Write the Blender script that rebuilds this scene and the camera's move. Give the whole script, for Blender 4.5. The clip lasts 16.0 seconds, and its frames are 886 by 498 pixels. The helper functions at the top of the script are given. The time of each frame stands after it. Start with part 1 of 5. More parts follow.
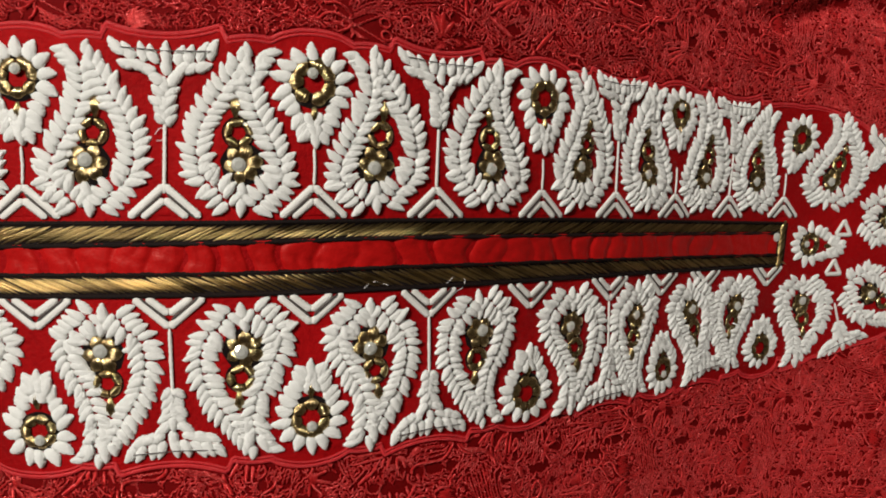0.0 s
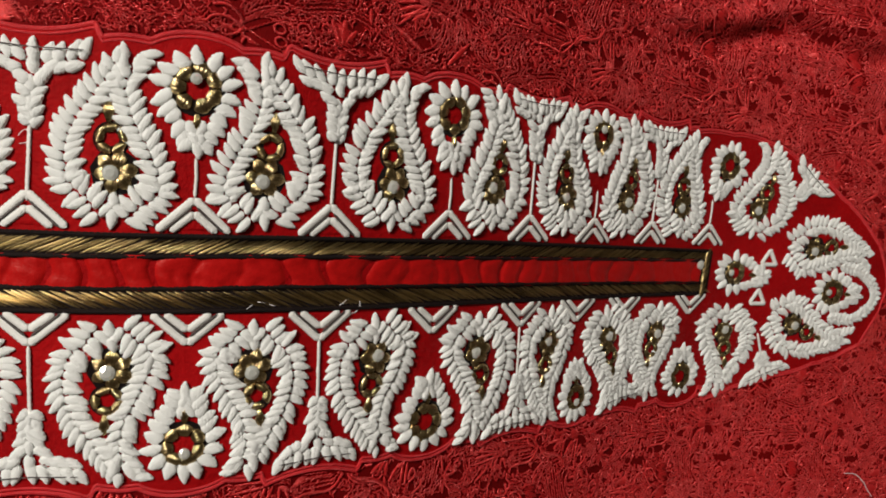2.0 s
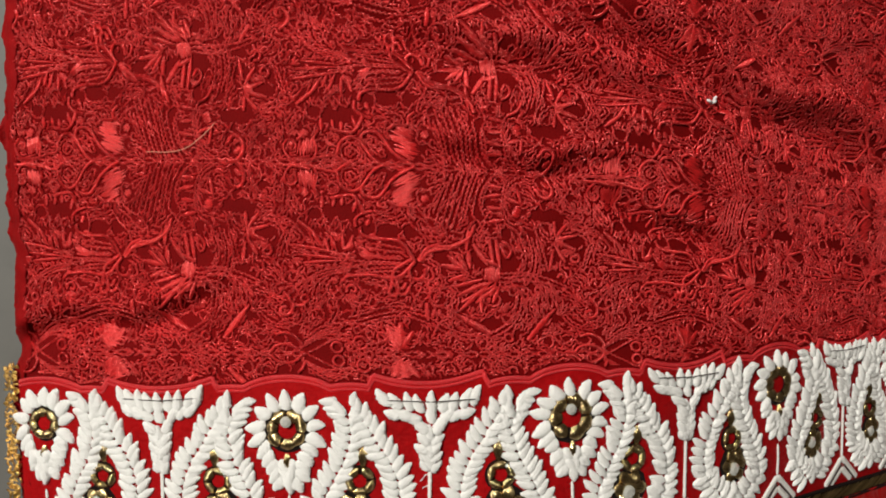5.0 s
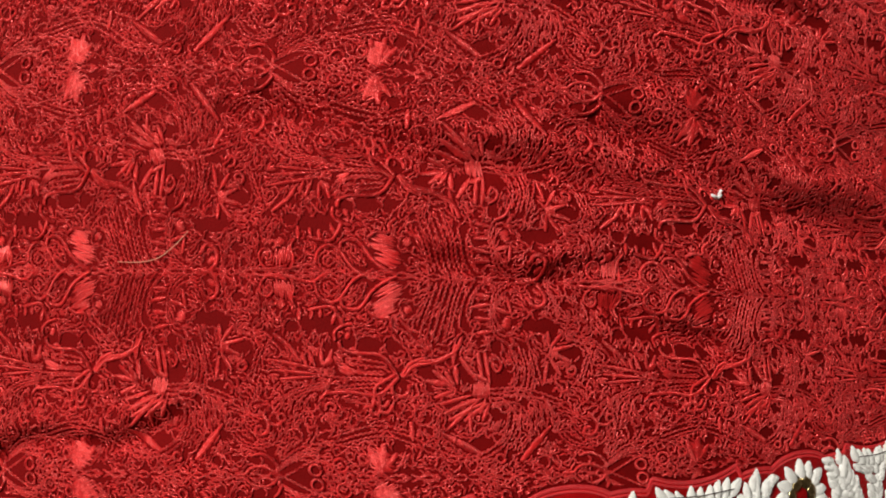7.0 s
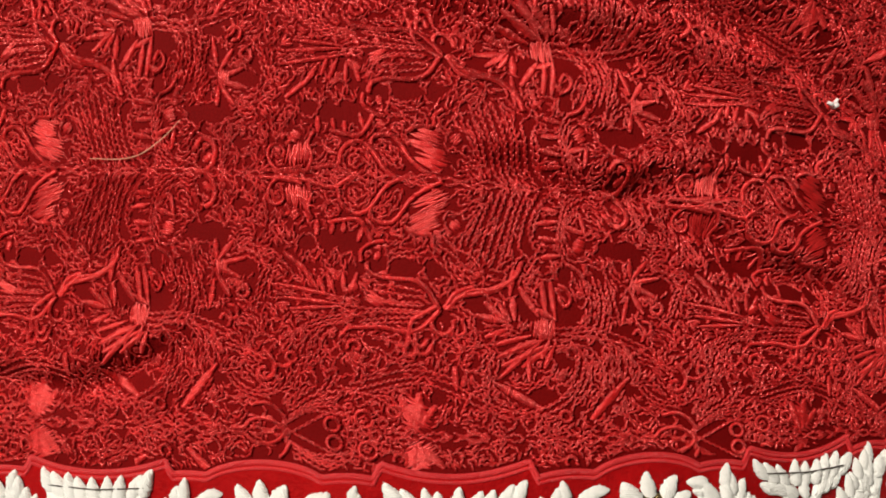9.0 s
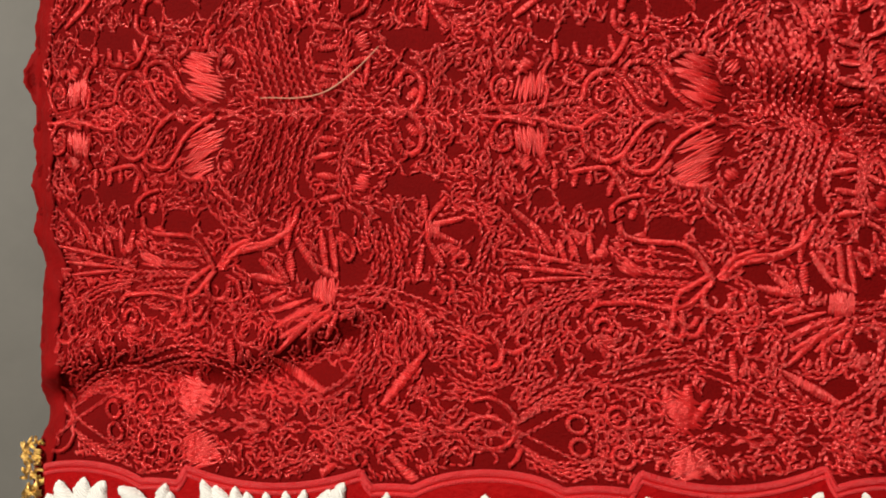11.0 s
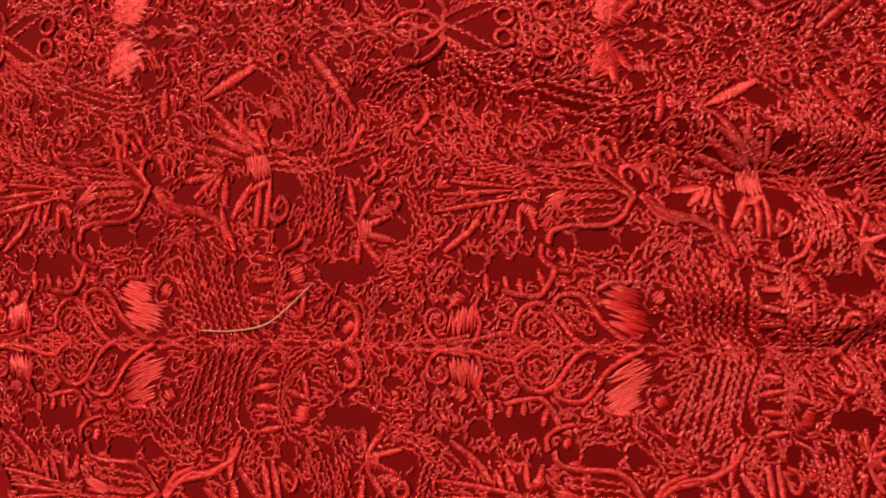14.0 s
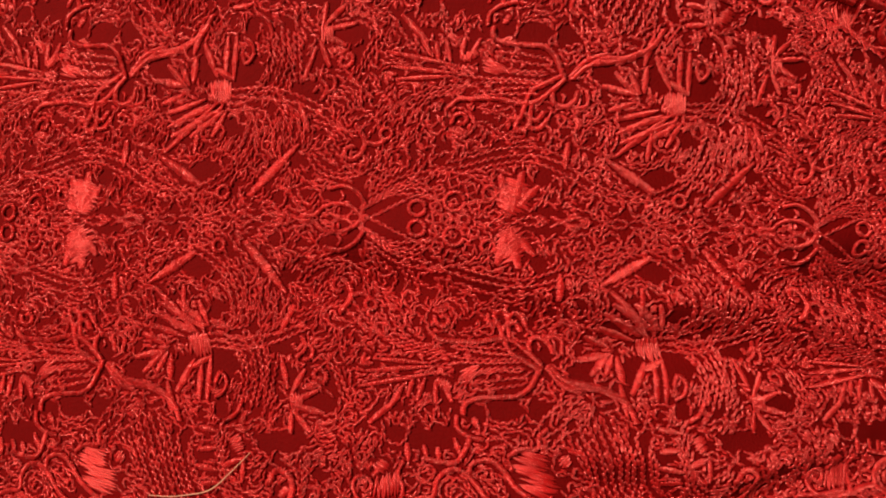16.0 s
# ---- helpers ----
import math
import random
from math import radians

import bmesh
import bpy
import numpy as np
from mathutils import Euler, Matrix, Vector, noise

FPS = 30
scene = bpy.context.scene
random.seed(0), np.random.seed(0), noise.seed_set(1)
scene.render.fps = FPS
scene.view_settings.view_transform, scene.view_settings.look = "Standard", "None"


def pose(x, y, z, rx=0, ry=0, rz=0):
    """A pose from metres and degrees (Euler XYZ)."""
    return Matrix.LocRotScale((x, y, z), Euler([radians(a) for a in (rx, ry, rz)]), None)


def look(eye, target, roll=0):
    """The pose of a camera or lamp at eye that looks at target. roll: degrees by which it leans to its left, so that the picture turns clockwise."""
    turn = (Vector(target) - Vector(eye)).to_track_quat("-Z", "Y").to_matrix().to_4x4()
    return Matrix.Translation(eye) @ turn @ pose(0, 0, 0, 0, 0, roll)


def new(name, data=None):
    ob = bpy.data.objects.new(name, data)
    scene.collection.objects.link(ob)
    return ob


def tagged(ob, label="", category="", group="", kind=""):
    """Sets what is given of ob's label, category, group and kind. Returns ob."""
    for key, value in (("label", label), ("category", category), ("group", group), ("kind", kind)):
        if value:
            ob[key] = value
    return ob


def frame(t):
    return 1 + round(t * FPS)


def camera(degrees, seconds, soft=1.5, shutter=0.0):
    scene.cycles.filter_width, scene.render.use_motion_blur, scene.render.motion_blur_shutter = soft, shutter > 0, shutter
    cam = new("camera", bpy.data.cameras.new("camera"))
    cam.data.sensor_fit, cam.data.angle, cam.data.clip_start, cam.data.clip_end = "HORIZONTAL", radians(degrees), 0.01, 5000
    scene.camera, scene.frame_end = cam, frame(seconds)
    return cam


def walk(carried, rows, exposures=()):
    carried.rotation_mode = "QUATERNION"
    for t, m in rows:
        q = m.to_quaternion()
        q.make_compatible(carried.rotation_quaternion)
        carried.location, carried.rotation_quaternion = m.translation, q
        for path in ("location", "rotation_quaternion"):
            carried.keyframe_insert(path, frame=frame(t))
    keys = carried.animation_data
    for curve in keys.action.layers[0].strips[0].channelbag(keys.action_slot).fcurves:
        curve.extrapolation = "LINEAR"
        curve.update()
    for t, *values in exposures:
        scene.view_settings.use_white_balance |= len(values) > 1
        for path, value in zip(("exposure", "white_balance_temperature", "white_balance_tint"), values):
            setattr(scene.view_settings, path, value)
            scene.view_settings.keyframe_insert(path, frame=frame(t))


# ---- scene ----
# ---- camera ----
cam = camera(59.5, 16.0, soft=1.8)
PATH = [
    (0.0, 0.00193, 0.01406, 0.16329, -1.980, -17.963, -0.220),
    (0.5, 0.01198, 0.01505, 0.16293, -2.539, -18.981, 0.856),
    (1.0, 0.01887, 0.01508, 0.16133, -3.007, -19.939, 1.584),
    (1.5, 0.02151, 0.01843, 0.16069, -3.173, -20.423, 2.205),
    (2.0, 0.01867, 0.01907, 0.16000, -2.957, -20.396, 2.517),
    (2.5, 0.01190, 0.02866, 0.15899, -2.354, -19.951, 2.409),
    (3.0, 0.00266, 0.04175, 0.15716, -1.836, -19.081, 1.991),
    (3.5, -0.00843, 0.05407, 0.15513, -1.063, -17.859, 1.066),
    (4.0, -0.01766, 0.06322, 0.15294, -0.214, -16.413, -0.103),
    (4.5, -0.02884, 0.06719, 0.15034, 0.801, -15.031, -1.192),
    (5.0, -0.03532, 0.07291, 0.15104, 1.727, -13.851, -1.997),
    (5.2, -0.03947, 0.07444, 0.15310, 1.982, -13.538, -2.260),
    (7.3, -0.02371, 0.08679, 0.14088, 5.575, -11.846, -2.588),
    (7.5, -0.02285, 0.08783, 0.13773, 5.325, -11.950, -2.423),
    (8.0, -0.01869, 0.07733, 0.12204, 5.088, -11.821, -1.909),
    (8.5, -0.02264, 0.07654, 0.11650, 4.456, -11.976, -1.314),
    (9.0, -0.02739, 0.07464, 0.11295, 4.311, -12.041, -0.913),
    (9.5, -0.03675, 0.06990, 0.10661, 4.001, -11.930, -0.770),
    (10.0, -0.04687, 0.07267, 0.09774, 3.929, -11.945, -0.873),
    (10.2, -0.04918, 0.07189, 0.09346, 3.918, -11.945, -0.977),
    (12.3, -0.05521, 0.08172, 0.08127, 4.072, -13.723, -1.998),
    (12.5, -0.05442, 0.08432, 0.08217, 4.002, -13.818, -2.102),
    (13.0, -0.05213, 0.08851, 0.08301, 4.334, -13.910, -2.492),
    (13.5, -0.05048, 0.09340, 0.08540, 4.760, -13.753, -2.953),
    (14.0, -0.04811, 0.09859, 0.08889, 5.024, -13.541, -3.497),
    (14.5, -0.04575, 0.10449, 0.09344, 5.234, -13.273, -4.037),
    (15.0, -0.04393, 0.10779, 0.09616, 5.696, -13.097, -4.461),
    (15.5, -0.04179, 0.11148, 0.09879, 6.084, -12.875, -4.754),
    (16.0, -0.03849, 0.11681, 0.10175, 6.595, -12.825, -4.982),
]
EXPOSURES = [(0.0, -0.1, 6500, 10), (5.2, -0.05, 6500, 10), (8.0, 0.1, 6700, 10), (10.2, 0.06, 7000, 11), (12.5, 0.05, 6700, 12), (13.5, 0.03, 7300, 14), (14.5, 0.0, 8000, 17), (16.0, 0.0, 8200, 17)]
walk(cam, [(t, pose(x, y, z, rx, ry, rz)) for t, x, y, z, rx, ry, rz in PATH], EXPOSURES)

# ---- light ----
world = bpy.data.worlds.new("room_air")
scene.world = world
world.use_nodes = True
world.node_tree.nodes["Background"].inputs[0].default_value = (1.0, 0.93, 0.86, 1)
world.node_tree.nodes["Background"].inputs[1].default_value = 0.06


def area_lamp(name, eye, target, size, watts, colour):
    data = bpy.data.lights.new(name, "AREA")
    data.shape, data.size, data.energy, data.color = "SQUARE", size, watts, colour
    lamp = new(name, data)
    lamp.matrix_world = look(eye, target)
    return lamp


# assumed source out of view, up and left, well below the ceiling
area_lamp("unseen_key_lamp", (-0.72, 0.52, 0.88), (0.0, 0.05, 0.0), 0.2, 21.5, (1.0, 0.955, 0.87))


# ---- materials ----
class Nodes:
    """A small builder for node materials."""

    def __init__(self, name):
        self.mat = bpy.data.materials.new(name)
        self.mat.use_nodes = True
        self.tree = self.mat.node_tree
        self.bsdf = self.tree.nodes["Principled BSDF"]

    def add(self, kind, **values):
        node = self.tree.nodes.new(kind)
        for key, value in values.items():
            if key in node.inputs:
                node.inputs[key].default_value = value
        return node

    def link(self, a, b):
        self.tree.links.new(a, b)


def fabric(name, dark, light, rough, scale, bump, sheen=0.0, spread=1.0, metal=0.0, stretch=(1, 1, 1), island=False, specular=0.5, gleam=None, ior=1.5):
    """Cloth or thread: two scales of colour variation, and fine relief."""
    n = Nodes(name)
    coord = n.add("ShaderNodeTexCoord")
    mapping = n.add("ShaderNodeMapping")
    mapping.inputs["Scale"].default_value = stretch
    n.link(coord.outputs["Object"], mapping.inputs["Vector"])
    fine = n.add("ShaderNodeTexNoise", Scale=scale, Detail=4.0, Roughness=0.65)
    broad = n.add("ShaderNodeTexNoise", Scale=scale / 18.0, Detail=2.0)
    n.link(mapping.outputs[0], fine.inputs["Vector"])
    n.link(mapping.outputs[0], broad.inputs["Vector"])
    total = n.add("ShaderNodeMath")
    total.operation = "ADD"
    n.link(fine.outputs[0], total.inputs[0])
    n.link(broad.outputs[0], total.inputs[1])
    if island:
        geo = n.add("ShaderNodeObjectInfo" if island == "each" else "ShaderNodeNewGeometry")
        more = n.add("ShaderNodeMath")
        more.operation = "MULTIPLY_ADD"
        more.inputs[1].default_value = 0.9 if island == "each" else 0.7
        n.link(geo.outputs["Random" if island == "each" else "Random Per Island"], more.inputs[0])
        n.link(total.outputs[0], more.inputs[2])
        total = more
    span = n.add("ShaderNodeMapRange")
    middle = 1.35 if island else 1.0
    span.inputs["From Min"].default_value = middle - 0.55 * spread
    span.inputs["From Max"].default_value = middle + 0.55 * spread
    n.link(total.outputs[0], span.inputs["Value"])
    mix = n.add("ShaderNodeMix")
    mix.data_type = "RGBA"
    mix.inputs[6].default_value, mix.inputs[7].default_value = (*dark, 1), (*light, 1)
    n.link(span.outputs[0], mix.inputs[0])
    n.link(mix.outputs[2], n.bsdf.inputs["Base Color"])
    relief = n.add("ShaderNodeBump", Strength=bump, Distance=0.0004)
    n.link(fine.outputs[0], relief.inputs["Height"])
    n.link(relief.outputs[0], n.bsdf.inputs["Normal"])
    n.bsdf.inputs["Roughness"].default_value = rough
    n.bsdf.inputs["Metallic"].default_value = metal
    n.bsdf.inputs["Specular IOR Level"].default_value = specular
    n.bsdf.inputs["Sheen Weight"].default_value = sheen
    n.bsdf.inputs["Sheen Roughness"].default_value = 0.4
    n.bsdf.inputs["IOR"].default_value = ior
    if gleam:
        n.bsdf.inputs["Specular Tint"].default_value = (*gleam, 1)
    return n.mat


RED_NET = fabric("red_chiffon", (0.10, 0.0012, 0.0015), (0.165, 0.0019, 0.0023), 0.75, 2600, 0.5, specular=0.06)
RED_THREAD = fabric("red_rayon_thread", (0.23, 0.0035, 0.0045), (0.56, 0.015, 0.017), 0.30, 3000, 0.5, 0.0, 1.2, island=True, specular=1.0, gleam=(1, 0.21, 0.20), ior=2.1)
# the same red thread, with the shine of long floats put into a lighter colour
RED_SHEEN_THREAD = fabric("red_thread_painted_sheen", (0.30, 0.005, 0.006), (0.62, 0.020, 0.022), 0.30, 3000, 0.5, 0.0, 1.2, island=True, specular=1.0, gleam=(1, 0.21, 0.20), ior=2.1)
RED_VELVET = fabric("red_satin_ground", (0.17, 0.0014, 0.0024), (0.40, 0.0042, 0.006), 0.6, 900, 0.9, 0.0, specular=0.12, gleam=(1, 0.4, 0.35))
RED_SATIN = fabric("red_gathered_satin", (0.26, 0.003, 0.003), (0.48, 0.007, 0.007), 0.42, 900, 0.35, 0.0, specular=0.3, gleam=(1, 0.4, 0.35))
RED_HEM = fabric("plain_red_hem_cloth", (0.13, 0.0014, 0.0018), (0.28, 0.0035, 0.0045), 0.75, 420, 0.9, specular=0.08)
RED_CORD = fabric("red_piping_thread", (0.42, 0.008, 0.014), (0.68, 0.020, 0.024), 0.45, 3000, 0.7, 0.0)
WHITE_CORD = fabric("white_cord_thread", (0.70, 0.68, 0.64), (0.86, 0.84, 0.80), 0.6, 3000, 0.7, 0.1)
GREY_THREAD = fabric("grey_outline_thread", (0.03, 0.02, 0.02), (0.10, 0.08, 0.07), 0.6, 3000, 0.5)
BLACK_THREAD = fabric("black_edging_thread", (0.004, 0.002, 0.002), (0.014, 0.007, 0.006), 0.7, 2400, 0.8, specular=0.15)
GOLD_WIRE = fabric("antique_gold_wire", (0.07, 0.042, 0.014), (0.68, 0.50, 0.23), 0.28, 2500, 0.4, 0, 1.0, 1.0, island="each")
GOLD_PETAL = fabric("antique_gold_foil", (0.12, 0.072, 0.022), (0.74, 0.56, 0.29), 0.22, 5.0, 0.35, 0, 1.0, 1.0, stretch=(0.4, 3.5, 1))
GOLD_LACE = fabric("bright_gold_lace", (0.45, 0.25, 0.06), (0.90, 0.62, 0.22), 0.30, 2500, 0.6, 0, 1.2, 1.0, island=True)
TABLE_GREY = fabric("grey_laminate", (0.085, 0.084, 0.076), (0.125, 0.122, 0.11), 0.6, 90, 0.1)
# for the unseen shell; kept dim so that it returns little fill
WALL_PAINT = fabric("warm_wall_paint", (0.36, 0.33, 0.30), (0.42, 0.39, 0.35), 0.8, 30, 0.1)
PALE_THREAD = fabric("pale_loose_thread", (0.45, 0.20, 0.13), (0.60, 0.32, 0.20), 0.5, 2000, 0.3)
LINT_WHITE = fabric("white_lint", (0.70, 0.66, 0.66), (0.85, 0.82, 0.82), 0.8, 2000, 0.3)


def crystal():
    n = Nodes("clear_crystal")
    n.bsdf.inputs["Base Color"].default_value = (0.92, 0.93, 0.86, 1)
    n.bsdf.inputs["Roughness"].default_value = 0.06
    n.bsdf.inputs["Metallic"].default_value = 0.6
    facets = n.add("ShaderNodeTexNoise", Scale=3.0)
    coord = n.add("ShaderNodeTexCoord")
    n.link(coord.outputs["Object"], facets.inputs["Vector"])
    ramp = n.add("ShaderNodeMapRange")
    ramp.inputs["To Min"].default_value, ramp.inputs["To Max"].default_value = 0.03, 0.16
    n.link(facets.outputs[0], ramp.inputs["Value"])
    n.link(ramp.outputs[0], n.bsdf.inputs["Roughness"])
    return n.mat


def wound_cotton():
    """White cotton, wound in fine threads across each padded stitch."""
    n = Nodes("white_cotton_thread")
    coord = n.add("ShaderNodeTexCoord")
    wave = n.add("ShaderNodeTexWave", Scale=4.2, Distortion=3.5, Detail=2.0)
    wave.inputs["Detail Scale"].default_value = 1.6
    turn = n.add("ShaderNodeMapping")
    turn.inputs["Rotation"].default_value = (0, 0, 0.45)
    n.link(coord.outputs["Object"], turn.inputs["Vector"])
    n.link(turn.outputs[0], wave.inputs["Vector"])
    # soft random noise; with the wave it varies the tone of the cotton
    mottle = n.add("ShaderNodeTexNoise", Scale=2.2, Detail=3.0)
    n.link(coord.outputs["Object"], mottle.inputs["Vector"])
    total = n.add("ShaderNodeMath")
    total.operation = "MULTIPLY_ADD"
    total.inputs[1].default_value = 0.55
    n.link(wave.outputs[1], total.inputs[0])
    n.link(mottle.outputs[0], total.inputs[2])
    mix = n.add("ShaderNodeMix")
    mix.data_type = "RGBA"
    mix.inputs[6].default_value, mix.inputs[7].default_value = (0.72, 0.71, 0.67, 1), (0.93, 0.93, 0.90, 1)
    n.link(total.outputs[0], mix.inputs[0])
    n.link(mix.outputs[2], n.bsdf.inputs["Base Color"])
    relief = n.add("ShaderNodeBump", Strength=0.8, Distance=0.00016)
    n.link(wave.outputs[1], relief.inputs["Height"])
    n.link(relief.outputs[0], n.bsdf.inputs["Normal"])
    n.bsdf.inputs["Roughness"].default_value = 0.58
    n.bsdf.inputs["Specular IOR Level"].default_value = 0.4
    n.bsdf.inputs["Sheen Weight"].default_value = 0.2
    return n.mat


WHITE_THREAD = wound_cotton()
CRYSTAL = crystal()
MM = 0.001

# ---- the lie of the cloth ----
CREASES = [
    (-90.0, 56.0, -42.0, 69.5, -2.7, 2.6), (-0.4, 93.6, 40.0, 91.2, -2.0, 2.6), (-33.0, 119.0, 45.0, 110.0, -2.6, 3.4),
    (30.0, 112.5, 125.0, 103.5, -2.9, 4.0), (26.0, 91.5, 63.0, 71.0, -2.4, 2.6), (83.0, 104.0, 200.0, 85.0, -2.8, 4.5),
    (160.0, 74.0, 250.0, 80.5, -3.0, 4.0), (30.0, 156.0, 90.0, 147.0, -3.0, 3.0), (200.0, -50.0, 250.0, -95.0, 1.2, 6.0),
]


def bend(x, x0, w):
    return np.sqrt((x - x0) ** 2 + w * w)


def lie(x, y):
    """Height of the cloth over the room's origin, all in millimetres."""
    x, y = np.asarray(x, float) * MM, np.asarray(y, float) * MM
    X = np.where(x > 0.19, 0.19 + 0.035 * np.tanh((x - 0.19) / 0.035), x)
    z = -0.1216 + 0.7572 * X + 0.0671 * y + 0.18 * X * y - 0.0506 * y * y - 0.5381 * bend(X, 0.02, 0.06)
    z = (z + 0.7024 * bend(X, 0.22, 0.06) - 0.0637 * bend(X, -0.07, 0.03) + 0.2228 * y * bend(X, 0.03, 0.06)) / MM
    x, y = x / MM, y / MM
    for ax, ay, bx, by, depth, wide in CREASES:
        length = math.hypot(bx - ax, by - ay)
        ux, uy = (bx - ax) / length, (by - ay) / length
        along = (x - ax) * ux + (y - ay) * uy
        across = -(x - ax) * uy + (y - ay) * ux + 0.05 * length * np.sin(along / length * 4.0 + ax) + 0.02 * length * np.sin(along / length * 11.0 + by)
        fade = np.clip(np.minimum(along, length - along) / (0.25 * length) + 0.4, 0, 1)
        z = z + 1.1 * depth * fade * (np.exp(-((across / wide) ** 2)) - 0.55 * np.exp(-(((across - 1.6 * wide) / wide) ** 2)))
    return z + 0.22 * np.sin(x / 9.0 + 0.6 * np.sin(y / 13.0)) * np.sin(y / 11.0)


def slopes(x, y, e=0.4):
    return (lie(x + e, y) - lie(x - e, y)) / (2 * e), (lie(x, y + e) - lie(x, y - e)) / (2 * e)


def spot(x, y, up=0.0):
    """The place up millimetres over the cloth at x, y."""
    return Vector((x * MM, y * MM, (float(lie(x, y)) + up) * MM))


def seat_on(x, y, angle, up=0.0):
    """A pose on the cloth: x along the angle (radians), z along the cloth's normal."""
    sx, sy = slopes(x, y)
    normal = Vector((-float(sx), -float(sy), 1)).normalized()
    ahead = Vector((math.cos(angle), math.sin(angle), 0))
    ahead = (ahead - normal * ahead.dot(normal)).normalized()
    side = normal.cross(ahead)
    m = Matrix((ahead, side, normal)).transposed().to_4x4()
    m.translation = spot(x, y, up)
    return m


# ---- mesh helpers ----
def mesh_of(name, verts, faces, material, smooth=True):
    me = bpy.data.meshes.new(name)
    me.from_pydata([tuple(v) for v in verts], [], faces)
    me.materials.append(material)
    if smooth:
        me.polygons.foreach_set("use_smooth", [True] * len(me.polygons))
    me.update()
    return me


def arrays_mesh(name, verts, quads, material):
    """A mesh from numpy arrays of places and quads."""
    me = bpy.data.meshes.new(name)
    me.vertices.add(len(verts))
    me.vertices.foreach_set("co", np.ascontiguousarray(verts, np.float32).ravel())
    me.loops.add(quads.size)
    me.loops.foreach_set("vertex_index", np.ascontiguousarray(quads, np.int32).ravel())
    me.polygons.add(len(quads))
    me.polygons.foreach_set("loop_start", np.arange(0, quads.size, 4, dtype=np.int32))
    me.polygons.foreach_set("use_smooth", np.ones(len(quads), bool))
    me.update(calc_edges=True)
    me.validate()
    me.materials.append(material)
    return me


def part(name, me, parent, label="", kind="", m=None):
    ob = new(name, me)
    ob.parent = parent
    if m is not None:
        ob.matrix_basis = m
    return tagged(ob, label, kind=kind)


def sheet(name, xs, ys, up, material, under=0.6):
    """A cloth sheet with thickness; ys gives, for each x, the y values of its row."""
    nx, ny = len(xs), len(ys[0])
    X = np.repeat(np.asarray(xs, float)[:, None], ny, 1) if np.ndim(xs) == 1 else np.asarray(xs, float)
    Y = np.asarray(ys, float)
    Z = lie(X, Y) + (up(X, Y) if callable(up) else up)
    top = np.stack([X, Y, Z], 2).reshape(-1, 3)
    low = top - [0, 0, under]
    grid = np.arange(nx * ny).reshape(nx, ny)
    q = np.stack([grid[:-1, :-1], grid[1:, :-1], grid[1:, 1:], grid[:-1, 1:]], 2).reshape(-1, 4)
    rim = np.concatenate([grid[:, 0], grid[-1, 1:], grid[-2::-1, -1], grid[0, -2:0:-1]])
    nxt = np.roll(rim, -1)
    n = nx * ny
    wall = np.stack([rim, rim + n, nxt + n, nxt], 1)
    return arrays_mesh(name, np.concatenate([top, low]) * MM, np.concatenate([q, q[:, ::-1] + n, wall]), material)


def stitches(name, rows, material, fat=1.0, lift=0.0):
    """Many thread stitches in one mesh. rows: x, y, angle, length, width, height, extra lift (mm, radians)."""
    r = np.asarray(rows, float)
    ca, sa = np.cos(r[:, 2]), np.sin(r[:, 2])
    along = np.array([-0.5, -0.30, -0.30, -0.30, 0.30, 0.30, 0.30, 0.5])
    across = np.array([0, -0.5, 0, 0.5, -0.5, 0, 0.5, 0]) * fat
    high = np.array([0.0, 0.05, 1.0, 0.05, 0.05, 1.0, 0.05, 0.0])
    a, b = along[None] * r[:, 3:4], across[None] * r[:, 4:5]
    X = r[:, 0:1] + a * ca[:, None] - b * sa[:, None]
    Y = r[:, 1:2] + a * sa[:, None] + b * ca[:, None]
    Z = lie(X, Y) + high[None] * r[:, 5:6] + r[:, 6:7] + lift
    verts = np.stack([X, Y, Z], 2).reshape(-1, 3) * MM
    face = np.array([[0, 1, 2, 2], [0, 2, 3, 3], [1, 4, 5, 2], [2, 5, 6, 3], [4, 7, 5, 5], [5, 7, 6, 6]])
    tri = np.array([[0, 1, 2], [0, 2, 3], [1, 4, 5], [1, 5, 2], [2, 5, 6], [2, 6, 3], [4, 7, 5], [5, 7, 6]])
    base = (np.arange(len(r)) * 8)[:, None, None]
    faces = (tri[None] + base).reshape(-1, 3)
    me = bpy.data.meshes.new(name)
    me.vertices.add(len(verts))
    me.vertices.foreach_set("co", verts.astype(np.float32).ravel())
    me.loops.add(faces.size)
    me.loops.foreach_set("vertex_index", faces.astype(np.int32).ravel())
    me.polygons.add(len(faces))
    me.polygons.foreach_set("loop_start", np.arange(0, faces.size, 3, dtype=np.int32))
    me.polygons.foreach_set("use_smooth", np.ones(len(faces), bool))
    me.update(calc_edges=True)
    me.materials.append(material)
    return me


def path_steps(points, step):
    """Even steps along a polyline: x, y, heading."""
    p = np.asarray(points, float)
    d = np.hypot(*np.diff(p, axis=0).T)
    s = np.concatenate([[0], np.cumsum(d)])
    n = max(2, int(round(s[-1] / step)))
    at = (np.arange(n) + 0.5) / n * s[-1]
    x, y = np.interp(at, s, p[:, 0]), np.interp(at, s, p[:, 1])
    e = step * 0.5
    hx = np.interp(at + e, s, p[:, 0]) - np.interp(at - e, s, p[:, 0])
    hy = np.interp(at + e, s, p[:, 1]) - np.interp(at - e, s, p[:, 1])
    return np.stack([x, y, np.arctan2(hy, hx)], 1)


